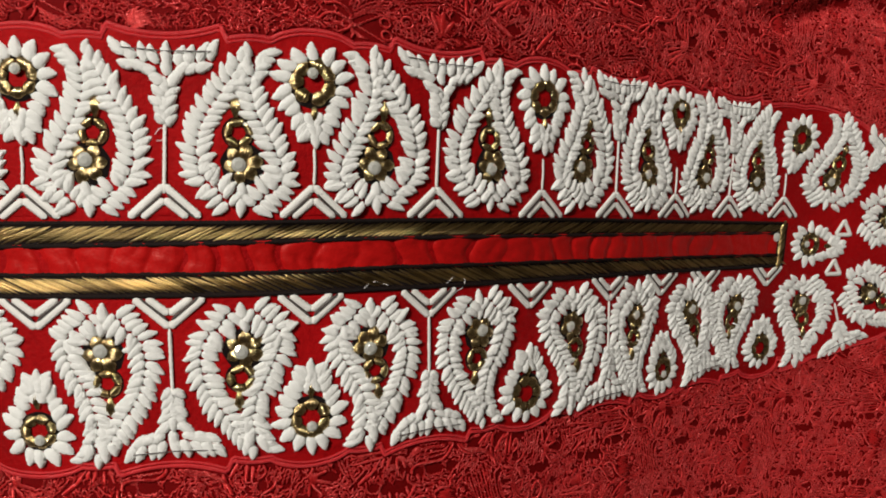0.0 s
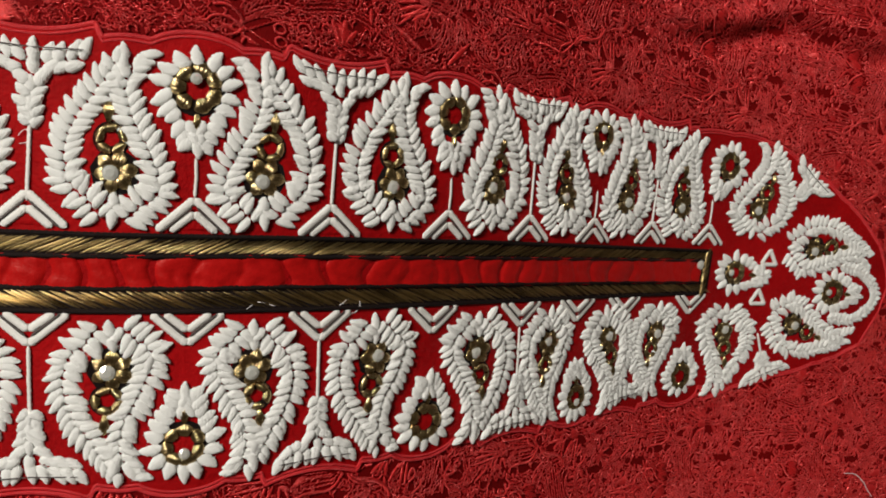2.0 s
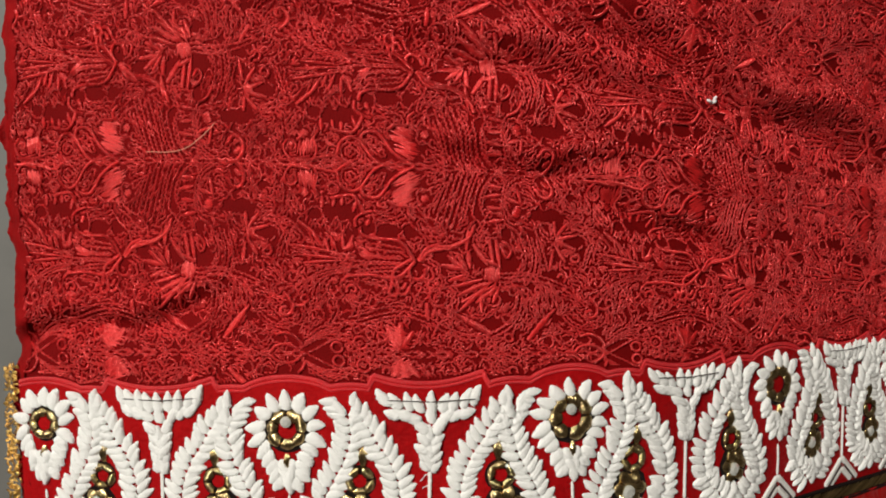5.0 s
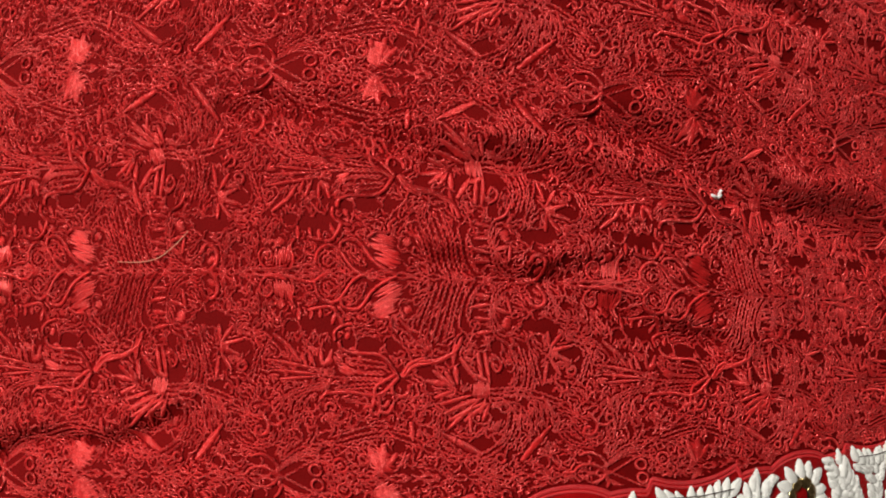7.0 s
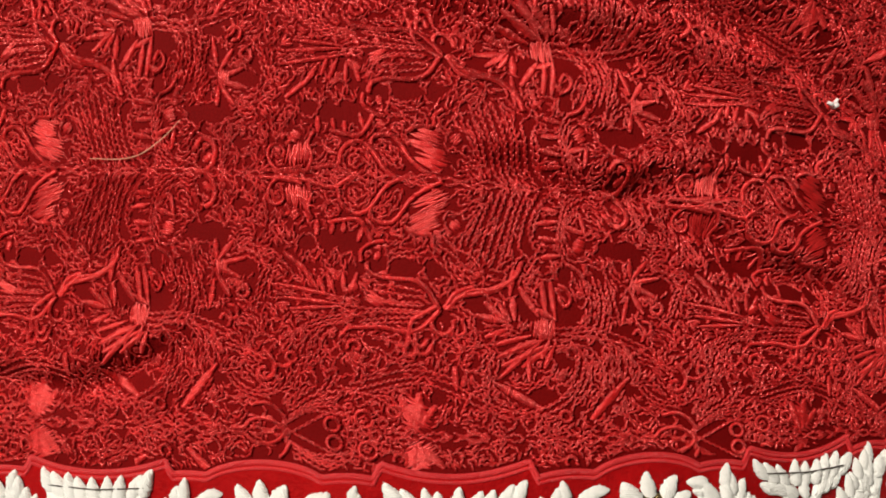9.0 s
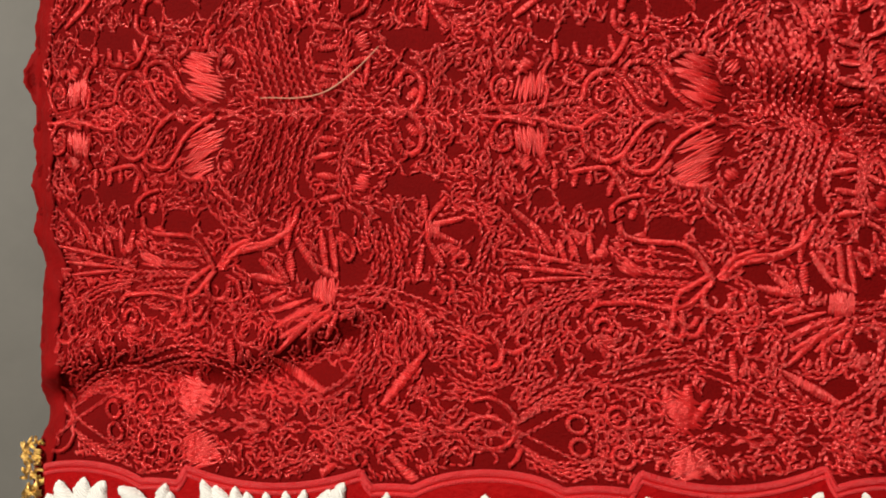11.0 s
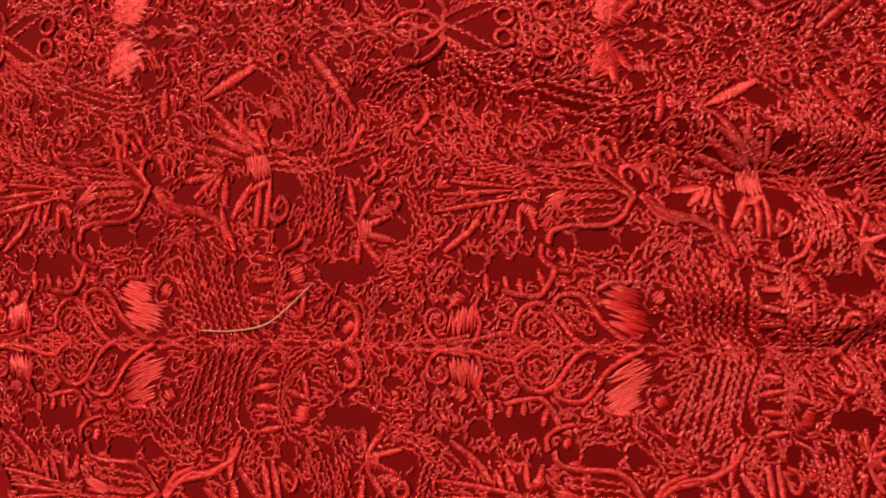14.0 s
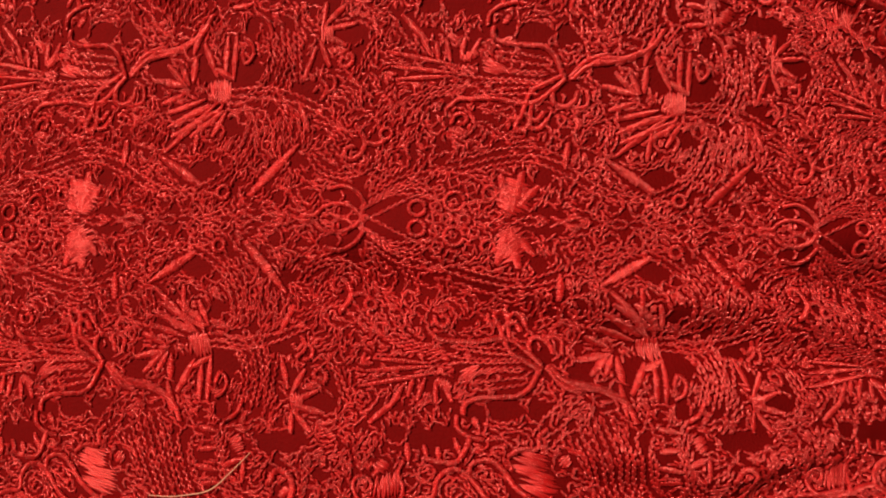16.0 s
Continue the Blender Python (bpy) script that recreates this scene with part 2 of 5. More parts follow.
def twisted(points, width, high, pitch, slant=0.9, lift=0.0):
    """Rows of slanted stitches that wind round a cord."""
    st = path_steps(points, pitch)
    return [(x, y, a + slant, width * 1.25, pitch * 1.7, high, lift) for x, y, a in st]


def rope(name, points, width, high, pitch, material, lift=0.5, turns=2):
    """A twisted cord as one closed tube along a line on the cloth."""
    step = max(0.28, pitch / 3.2)
    st = path_steps(points, step)
    n, m = len(st), 8
    k = np.arange(n)[:, None]
    th = np.arange(m)[None] * 2 * math.pi / m
    bulge = 1 + 0.30 * np.abs(np.cos(th * turns / 2 + k * step / pitch * math.pi)) - 0.12
    ends = np.clip(np.minimum(k, n - 1 - k) / 2.0 + 0.25, 0.25, 1)
    across, up = np.cos(th) * width / 2 * bulge * ends, np.sin(th) * high / 2 * bulge * ends
    X = st[:, 0:1] - np.sin(st[:, 2:3]) * across
    Y = st[:, 1:2] + np.cos(st[:, 2:3]) * across
    Z = lie(X, Y) + lift + high / 2 + up
    grid = np.arange(n * m).reshape(n, m)
    nxt = np.roll(grid, -1, 1)
    q = np.stack([grid[:-1], grid[1:], nxt[1:], nxt[:-1]], 2).reshape(-1, 4)
    caps = np.array([[grid[e, a], grid[e, b], grid[e, c], grid[e, d]] for e in (0, n - 1) for a, b, c, d in ((0, 1, 2, 3), (0, 3, 4, 7), (4, 5, 6, 7))])
    return arrays_mesh(name, np.stack([X, Y, Z], 2).reshape(-1, 3) * MM, np.concatenate([q, caps]), material)


# ---- room: unseen shell, added to bound light and reflections ----
def box_mesh(name, low, high, material):
    (x0, y0, z0), (x1, y1, z1) = low, high
    v = [(x, y, z) for z in (z0, z1) for y in (y0, y1) for x in (x0, x1)]
    f = [(0, 2, 3, 1), (4, 5, 7, 6), (0, 1, 5, 4), (2, 6, 7, 3), (0, 4, 6, 2), (1, 3, 7, 5)]
    return mesh_of(name, v, f, material, False)


TABLE_Z = -0.078
for wall, low, high in (
    ("wall_north", (-1.6, 1.6, -0.85), (1.7, 1.7, 1.75)), ("wall_south", (-1.6, -1.7, -0.85), (1.7, -1.6, 1.75)),
    ("wall_west", (-1.7, -1.7, -0.85), (-1.6, 1.7, 1.75)), ("wall_east", (1.7, -1.7, -0.85), (1.8, 1.7, 1.75)),
    ("floor", (-1.7, -1.7, -0.95), (1.8, 1.7, -0.85)), ("ceiling", (-1.7, -1.7, 1.75), (1.8, 1.7, 1.85)),
):
    tagged(new(wall, box_mesh(wall, low, high, WALL_PAINT)), "plain added, unseen beige " + wall.split("_")[0] + " of the room", wall.split("_")[0], kind="structure")


def table():
    bm = bmesh.new()
    bmesh.ops.create_cube(bm, size=1.0, matrix=Matrix.Translation((0.1, 0.03, TABLE_Z - 0.015)) @ Matrix.Diagonal((1.2, 0.9, 0.03, 1)))
    bmesh.ops.bevel(bm, geom=bm.edges[:], offset=0.003, segments=2, affect="EDGES")
    me = bpy.data.meshes.new("tabletop")
    bm.to_mesh(me)
    me.materials.append(TABLE_GREY)
    root = new("table")
    root.location = (0.1, 0.03, -0.85)
    tagged(root, "plain grey laminate table under the red garment", "table")
    back = Matrix.Translation((-0.1, -0.03, 0.85))
    part("tabletop", me, root, m=back)
    for sx in (-0.45, 0.65):
        for sy in (-0.37, 0.43):
            part("leg", box_mesh("leg", (sx - 0.02, sy - 0.02, -0.85), (sx + 0.02, sy + 0.02, TABLE_Z - 0.03), TABLE_GREY), root, m=back)


table()

# ---- the garment ----
garment = tagged(new("garment"), "red embroidered garment with white paisley panel on a grey table", "garment")

UPPER_DROPS = [-78.2, -29.5, 25.7, 82.0, 131.5]
UPPER_CROWNS = [-54.0, -2.6, 53.3, 107.6, 156.8]
LOWER_DROPS = [-28.0, 25.2, 80.0, 131.2, 178.3]
LOWER_CROWNS = [-54.5, -2.2, 52.3, 108.0, 149.5]
UPPER_TIPS = [-68.2, -40.1, -17.9, 13.9, 37.1, 69.6, 93.6, 120.8, 142.4, 172.3]
LOWER_TIPS = [-65.0, -42.8, -17.1, 14.3, 37.3, 67.7, 94.0, 120.4, 146.0, 163.7]


def cloth_left(y):
    y = np.asarray(y, float)
    return -84.4 + 0.45 * np.sin(y / 2.9) + 0.30 * np.sin(y / 1.13 + 1.0) + 0.7 * np.sin(y / 9.0) + 0.12 * np.sin(y / 0.31)


ys = np.linspace(-150, 235, 330)
ts = np.linspace(0, 1, 400)
left = cloth_left(ys)
gx = left[None, :] + (360 - left[None, :]) * ts[:, None]
part("ground_cloth", sheet("ground_cloth", gx, np.repeat(ys[None], len(ts), 0), lambda X, Y: -2.2 * np.exp(-((X + 84.6) / 1.4) ** 2), RED_NET), garment, "dark red sheer ground cloth with a frayed edge")

hy = np.linspace(-150, 235, 500)
hx = cloth_left(hy)[None] + np.linspace(-0.25, 2.9, 7)[:, None] + 0.25 * np.sin(hy / 1.7)[None]
part("hem_edge", sheet("hem_edge", hx, np.repeat(hy[None], 7, 0), lambda X, Y: 0.35 + 0.25 * np.sin(Y / 0.9 + X) - 2.2 * np.exp(-((X + 84.6) / 1.4) ** 2), RED_HEM, 0.2), garment, "plain red scalloped hem edge")

bx, by = np.linspace(-76, 352, 60), np.linspace(-142, 227, 50)
BX, BY = np.meshgrid(bx, by, indexing="ij")
top = np.stack([BX, BY, lie(BX, BY) - 3.0], 2).reshape(-1, 3)
low = top.copy()
low[:, 2] = TABLE_Z / MM
grid = np.arange(top.shape[0]).reshape(60, 50)
q = np.stack([grid[:-1, :-1], grid[1:, :-1], grid[1:, 1:], grid[:-1, 1:]], 2).reshape(-1, 4)
rim = np.concatenate([grid[:, 0], grid[-1, 1:], grid[-2::-1, -1], grid[0, -2:0:-1]])
wall = np.stack([rim, rim + len(top), np.roll(rim, -1) + len(top), np.roll(rim, -1)], 1)
part("folded_back", arrays_mesh("folded_back", np.concatenate([top, low]) * MM, np.concatenate([q, q[:, ::-1] + len(top), wall]), RED_NET), garment, "folded red layers beneath")


# the neck panel's outline
def scallop(x, drops, crowns, tips):
    y = 47.6 + 0.25 * np.sin(x / 1.9) + 0.2 * np.sin(x / 0.83)
    for d in tips:
        t = np.abs(x - d) / 8.0
        y = np.where(t < 1, np.maximum(y, 47.4 + 3.4 * np.sqrt(np.clip(1 - t * t, 0, 1))), y)
    for d in crowns:
        t = np.abs(x - d)
        y = np.where(t < 12, np.maximum(y, 50.6 + 0.018 * t * t - 2.6 * np.clip(t - 10.4, 0, 9) ** 1.2), y)
    for d in drops:
        t = np.abs(x - d) / 9.5
        y = np.where(t < 1, np.maximum(y, 48.4 + 4.2 * np.sqrt(np.clip(1 - t * t, 0, 1))), y)
    return y


def panel_top(x):
    x = np.asarray(x, float)
    y = scallop(x, UPPER_DROPS, UPPER_CROWNS, UPPER_TIPS)
    tail = np.interp(x, [168, 180, 190, 206, 218, 230, 245, 256, 261, 263], [50, 50, 50.5, 48.5, 42.5, 36.5, 27, 17.5, 9, 2])
    return np.where(x > 172, tail + 0.7 * np.abs(np.sin(x / 5.0)) * (x < 240), y)


def panel_low(x):
    x = np.asarray(x, float)
    y = 14.5 - scallop(x, LOWER_DROPS, LOWER_CROWNS, LOWER_TIPS)
    tail = np.interp(x, [168, 180, 190, 204, 216, 228, 245, 255, 261, 263], [-36, -38, -37, -33.5, -31, -28, -24, -19.5, -8, 1.5])
    return np.where(x > 190, tail - 0.7 * np.abs(np.sin(x / 5.0)) * (x < 240), y)


px = np.concatenate([np.linspace(-83.5, 240, 560), np.linspace(240.5, 263, 60)])
pt = np.linspace(0, 1, 60)
py = panel_low(px)[:, None] + (panel_top(px) - panel_low(px))[:, None] * pt[None]
panel = part("neck_panel", sheet("neck_panel", px, py, lambda X, Y: 0.55 + 0.12 * np.sin(X / 2.3 + np.sin(Y / 3.1)) * np.sin(Y / 2.7), RED_VELVET), garment, "bright red satin neck panel with a scalloped edge")
for edge, inset in ((panel_top, 0.3), (panel_top, 1.15), (panel_low, -0.3), (panel_low, -1.15)):
    line = np.stack([px, edge(px) - inset], 1)
    part("piping_cord", stitches("piping_cord", twisted(line, 0.8 if abs(inset) < 1 else 0.45, 0.42, 0.34, 1.0, 0.5), RED_CORD), garment, "bright red satin stitch outline", "stuff")


def inside_panel(x, y, margin=1.0):
    return (x < 263.5) & (y < panel_top(x) + margin) & (y > panel_low(x) - margin)


# ---- red embroidery over the ground cloth: one repeat, mirrored upwards ----
TILE_W, TILE_H = 55.6, 36.0


def drape(u, v):
    """Where a point of the flat pattern lies on the stretched cloth."""
    w = np.clip(u, -90, 60)
    q = np.clip(v, -45, 75)
    x = -4.426 + 1.0629 * u + 0.0102 * v + -0.00002 * w * q + 0.00100 * w * w + 0.00194 * q * q
    y = 92.167 + -0.0829 * u + 1.0093 * v + -0.00109 * w * q + -0.00020 * w * w + -0.00001 * q * q
    return x, y


class Repeat:
    """One half repeat of the embroidery, 0..TILE_H up from its mirror axis, with a map of what is covered."""

    def __init__(self):
        self.rows, self.fine, self.cell = [], [], 0.26
        self.nx, self.ny = int(TILE_W / self.cell), int(TILE_H / self.cell)
        self.full = np.zeros((self.nx, self.ny), bool)

    def at(self, x, y):
        return int((x % TILE_W) / self.cell) % self.nx, math.floor(y / self.cell)

    def mark(self, x, y, r):
        k = int(r / self.cell) + 1
        i, j = self.at(x, y)
        for a in range(-k, k + 1):
            for b in range(-k, k + 1):
                if (a * a + b * b) * self.cell ** 2 <= r * r and 0 <= j + b < self.ny:
                    self.full[(i + a) % self.nx, j + b] = True

    def free(self, x, y):
        i, j = self.at(x, y)
        return 0 <= j < self.ny and not self.full[i, j]

    def put(self, x, y, a, length, width, high, lift=0.0):
        if -0.3 <= y <= TILE_H + 0.3:
            self.rows.append((x, y, a, length, width, high, lift))

    def cord(self, pts, width=0.95):
        """A thick couched cord of slanted satin stitches."""
        for x, y, a in path_steps(pts, 0.33):
            self.put(x, y, a + 1.05 + random.uniform(-0.1, 0.1), width * 0.92, 0.36, 0.50, 0.2)
            self.mark(x, y, width * 0.5)

    def chain(self, pts, mark=True, room=0.29):
        """A thin line of chain stitch."""
        for k, (x, y, a) in enumerate(path_steps(pts, 0.46)):
            if -0.3 <= y <= TILE_H + 0.3:
                side = 0.08 if k % 2 else -0.08
                self.fine.append((x - side * math.sin(a), y + side * math.cos(a), a + (0.24 if k % 2 else -0.20), 0.95, 0.30, 0.40, 0.03))
            if mark:
                self.mark(x, y, room)

    def satin(self, x, y, a, length, width, taper=0.35):
        """A block of satin stitch: threads of that length, side by side over the width."""
        n = max(3, int(width / 0.30))
        for k in range(n):
            t = (k + 0.5) / n - 0.5
            cut = 1 - taper * (2 * abs(t)) ** 1.5
            sx, sy = x - math.sin(a) * t * width, y + math.cos(a) * t * width
            self.put(sx, sy, a + random.uniform(-0.06, 0.06), length * cut * random.uniform(0.85, 1.1), 0.36, 0.32, 0.15)
            for s in (-0.4, -0.2, 0, 0.2, 0.4):
                self.mark(sx + math.cos(a) * s * length * cut, sy + math.sin(a) * s * length * cut, 0.45)

    def finger(self, x, y, a, length, fat):
        """A satin petal that grows from x, y."""
        n = int(length / 0.31)
        for k in range(n):
            s = (k + 0.5) / n
            w = 0.72 * fat * (0.35 + 0.9 * math.sin(min(1, s * 1.05) * math.pi * 0.86))
            px_, py_ = x + math.cos(a) * s * length, y + math.sin(a) * s * length
            self.put(px_, py_, a + 1.25, w, 0.38, 0.38, 0.15)
            self.mark(px_, py_, w * 0.6)

    def hole(self, x, y, rx, ry):
        for i in range(self.nx):
            for j in range(self.ny):
                dx = ((i + 0.5) * self.cell - x + TILE_W / 2) % TILE_W - TILE_W / 2
                if (dx / rx) ** 2 + (((j + 0.5) * self.cell - y) / ry) ** 2 < 1:
                    self.full[i, j] = True


def arc(x, y, r, a0, a1, grow=1.0, n=24):
    """Points on an arc or spiral, degrees."""
    out = []
    for k in range(n + 1):
        s = k / n
        a = radians(a0 + (a1 - a0) * s)
        rr = r * (1 + (grow - 1) * s)
        out.append((x + rr * math.cos(a), y + rr * math.sin(a)))
    return out


def bow(*pts, n=30):
    """A smooth curve through a few points."""
    p = np.asarray(pts, float)
    s = np.concatenate([[0], np.cumsum(np.hypot(*np.diff(p, axis=0).T))])
    tang = np.gradient(p, s, axis=0)
    out = []
    for u in np.linspace(0, s[-1], n):
        k = min(np.searchsorted(s, u, "right") - 1, len(s) - 2)
        h = s[k + 1] - s[k]
        t = (u - s[k]) / h
        a, b, c, d = 2 * t**3 - 3 * t**2 + 1, t**3 - 2 * t**2 + t, -2 * t**3 + 3 * t**2, t**3 - t**2
        out.append(tuple(a * p[k] + b * h * tang[k] + c * p[k + 1] + d * h * tang[k + 1]))
    return out


def half_repeat():
    r = Repeat()
    # pods, scrolls, fan flowers, wheels and vines, with the bare places between them
    r.cord(bow((-10.1, 11.8), (-9.9, 13.1), (-8.5, 13.8), (-6.0, 14.0), (-3.7, 14.2), (-2.3, 15.2), (-1.5, 16.6), (-0.7, 18.1)))
    r.cord(bow((-13.9, 22.1), (-13.2, 21.2), (-11.7, 21.0), (-8.2, 20.9), (-5.4, 21.4), (-3.7, 21.0), (-2.1, 19.6), (-0.7, 18.1)))
    r.cord(bow((-1.0, 18.4), (-1.9, 19.8), (-1.5, 21.3), (-0.2, 21.5), (0.8, 20.7), (1.0, 19.4)))
    r.cord(bow((-4.2, 21.5), (-4.2, 23.1), (-4.0, 24.4), (-3.0, 24.4), (-2.1, 23.1)))
    r.cord(bow((-4.2, 23.9), (-4.9, 24.8), (-5.9, 24.4), (-5.6, 23.3), (-6.1, 22.9)))
    r.cord(bow((0.1, 18.1), (1.9, 16.2), (4.3, 15.6), (7.3, 14.6), (9.5, 12.6), (10.2, 10.7)), 1.1)
    r.cord(bow((-0.1, 17.8), (1.5, 15.6), (3.8, 14.6)))
    r.chain(bow((-11.2, 14.9), (-10.2, 16.4), (-7.9, 17.3), (-2.8, 17.7)))
    r.chain(bow((-10.6, 15.2), (-9.0, 16.6), (-6.8, 17.2), (-3.0, 17.2)))
    r.chain(bow((-13.7, 17.8), (-10.3, 18.3), (-6.9, 18.3), (-2.0, 18.5)))
    r.chain(bow((-13.3, 19.6), (-10.4, 18.9), (-6.9, 18.7), (-2.6, 18.8)))
    r.chain(bow((-8.9, 14.9), (-6.0, 15.1), (-2.6, 15.7)))
    r.chain(bow((-8.4, 15.8), (-5.5, 16.2), (-2.3, 16.5)))
    r.chain(bow((-10.5, 20.0), (-7.0, 19.5), (-2.9, 19.2)))
    r.chain(bow((-11.1, 20.5), (-7.6, 20.2), (-3.6, 20.0)))
    r.satin(-9.2, 17.0, 0.47, 3.4, 1.5)
    r.finger(-13.7, 16.9, -2.96, 8.9, 0.9)
    r.finger(-14.0, 17.8, -3.06, 7.6, 0.9)
    r.finger(-14.3, 18.2, 3.06, 6.5, 0.8)
    r.finger(-17.0, 15.7, -2.09, 3.6, 1.1)
    r.finger(-17.5, 14.0, -2.43, 5.0, 1.1)
    r.finger(-15.9, 16.4, -1.85, 2.5, 1.0)
    r.finger(-14.5, 16.4, -1.91, 2.9, 1.0)
    r.finger(-13.3, 16.1, -1.56, 2.8, 1.0)
    r.finger(-12.3, 15.9, -1.22, 2.7, 1.0)
    r.satin(-12.3, 15.6, 1.05, 1.5, 2.0)
    r.chain(bow((-11.5, 19.2), (-16.2, 19.8), (-20.5, 21.9), (-24.9, 25.2)))
    r.chain(bow((-12.2, 19.6), (-16.9, 20.6), (-20.9, 22.8), (-23.6, 26.3)))
    r.chain(bow((-13.9, 20.2), (-17.5, 21.5), (-20.4, 24.3)))
    r.chain(bow((-22.0, 24.9), (-22.5, 23.2), (-21.1, 21.9), (-21.0, 23.7), (-22.0, 24.9)))
    r.chain(bow((-20.4, 24.3), (-20.5, 22.5), (-19.4, 21.6), (-19.2, 23.4), (-19.9, 24.9)))
    r.chain(bow((-18.8, 25.7), (-18.6, 23.8), (-17.3, 22.3), (-16.9, 23.7), (-18.2, 25.5)))
    r.chain(bow((-15.9, 21.8), (-17.1, 23.7), (-16.5, 22.5), (-15.9, 21.8)))
    r.chain(bow((-14.1, 21.8), (-14.4, 23.3), (-15.2, 24.2), (-17.0, 24.4)))
    r.chain(bow((-16.4, 24.9), (-17.0, 26.4), (-16.1, 27.3), (-15.4, 25.8), (-16.2, 25.4)))
    r.chain(bow((-23.9, 13.1), (-24.9, 15.2), (-25.4, 17.1), (-26.1, 18.3)))
    r.chain(bow((-23.4, 13.4), (-24.4, 15.8), (-25.1, 17.7)))
    r.chain(bow((-22.1, 12.7), (-21.0, 13.9), (-22.5, 14.6), (-23.1, 14.1)))
    r.chain(bow((-27.4, 19.6), (-25.6, 20.2), (-24.9, 22.0), (-26.5, 23.3)))
    r.chain(bow((-28.1, 20.8), (-26.3, 21.4), (-25.9, 22.6)))
    r.chain(bow((-27.6, 24.8), (-24.9, 25.1), (-23.1, 24.1)))
    r.cord(bow((-18.3, -0.8), (-20.4, 0.3), (-22.2, 0.7), (-23.2, 2.0), (-23.4, 3.3), (-22.6, 4.2), (-21.4, 3.8), (-21.2, 2.7), (-21.9, 2.3), (-22.4, 2.9)), 0.7)
    r.cord(bow((-24.5, 0.5), (-21.6, 0.6), (-18.6, 1.2)), 0.8)
    r.cord(bow((-20.4, 0.4), (-18.1, 0.7), (-15.2, 1.5), (-13.8, 1.6), (-13.5, 3.3), (-12.7, 4.5), (-11.0, 5.1), (-9.7, 4.4), (-8.8, 3.2), (-7.2, 1.0), (-4.2, -0.7)))
    r.cord(bow((-13.8, 1.3), (-12.3, 0.2), (-10.0, -1.0)))
    r.cord(bow((-21.0, 4.2), (-20.3, 4.9), (-21.0, 5.7), (-21.6, 5.0)), 0.8)
    r.satin(-19.9, 2.8, 1.47, 3.7, 1.8)
    r.satin(-18.7, 3.2, 1.57, 4.2, 1.8)
    r.satin(-19.8, 5.4, -0.60, 1.7, 1.5)
    r.cord(bow((-17.8, 0.9), (-17.4, 2.8), (-17.9, 4.6), (-17.2, 6.1)), 0.7)
    r.chain(arc(-16.6, 3.1, 1.34, 0, 350))
    r.chain(arc(-11.4, 2.3, 1.71, 0, 350))
    r.chain(arc(-11.4, 2.3, 0.85, 0, 350))
    r.chain(arc(-14.6, 4.5, 0.85, 0, 350))
    r.chain(bow((-15.9, 4.9), (-15.3, 3.6), (-13.8, 3.3)))
    r.cord(bow((-9.5, 4.3), (-9.3, 5.6), (-7.8, 6.2), (-6.7, 6.1), (-5.5, 4.9), (-4.3, 3.0), (-2.0, 1.1), (0.0, 0.1)))
    r.chain(bow((-8.6, 4.5), (-7.2, 2.5), (-5.3, 1.5), (-6.0, 3.7), (-7.7, 5.3), (-8.6, 4.5)))
    r.chain(bow((-8.1, 4.1), (-6.9, 3.1), (-6.3, 2.5)))
    r.chain(bow((-6.6, -1.2), (-4.8, 0.0), (-2.4, 0.8), (0.0, 1.5)))
    r.satin(-1.3, 3.2, -0.39, 5.3, 3.0)
    r.satin(-2.3, 5.7, -0.43, 4.8, 3.0)
    r.cord(bow((-5.0, 6.6), (-3.6, 7.5), (-1.3, 7.8), (-1.3, 9.1), (-0.2, 10.1)))
    r.cord(bow((-15.0, 6.5), (-13.0, 6.0), (-10.9, 6.0), (-10.2, 6.9), (-9.3, 8.8)))
    r.finger(-14.4, 6.5, 1.76, 1.6, 1.0)
    r.finger(-13.0, 6.2, 1.61, 1.6, 1.0)
    r.finger(-10.4, 6.7, 1.88, 2.4, 1.0)
    r.finger(-9.8, 8.1, 1.02, 1.4, 1.0)
    r.finger(-16.6, 6.1, 1.61, 2.2, 1.2)
    r.cord(bow((-10.8, 11.8), (-10.8, 10.3), (-9.7, 9.3), (-7.7, 8.7)), 0.8)
    r.satin(-8.6, 10.9, 0.44, 1.1, 1.3)
    r.hole(-13.1, 8.9, 3.2, 1.5)
    r.hole(-18.3, 9.1, 1.3, 1.5)
    r.hole(-5.2, 12.3, 2.4, 1.2)
    r.hole(-1.1, 12.5, 1.5, 1.3)
    r.hole(-26.6, 12.9, 1.8, 1.1)
    r.hole(23.1, 8.3, 2.9, 1.1)
    r.hole(24.0, 20.2, 1.7, 1.2)
    r.hole(12.2, 21.3, 2.4, 0.7)
    r.hole(14.8, 24.5, 2.3, 1.2)
    r.hole(16.6, 17.9, 1.6, 1.6)
    r.hole(10.8, 9.0, 1.0, 0.8)
    r.hole(-8.4, 12.1, 1.5, 0.9)
    r.hole(-20.2, 1.9, 0.7, 0.6)
    r.hole(15.9, 12.5, 0.9, 1.3)
    r.hole(0.0, 19.2, 0.7, 0.9)
    r.hole(-17.7, 12.6, 1.8, 0.5)
    r.chain(bow((-19.6, 10.9), (-19.1, 8.6), (-17.4, 8.2), (-16.5, 9.6), (-16.1, 12.6)))
    r.chain(bow((-18.7, 12.0), (-17.9, 10.5), (-17.1, 12.0), (-16.4, 10.7)))
    r.chain(bow((-21.7, 5.5), (-21.2, 7.5), (-20.9, 9.5), (-20.0, 9.5), (-20.0, 7.1)))
    r.chain(bow((-22.4, 4.7), (-22.9, 7.2), (-21.9, 9.0), (-21.3, 9.6)))
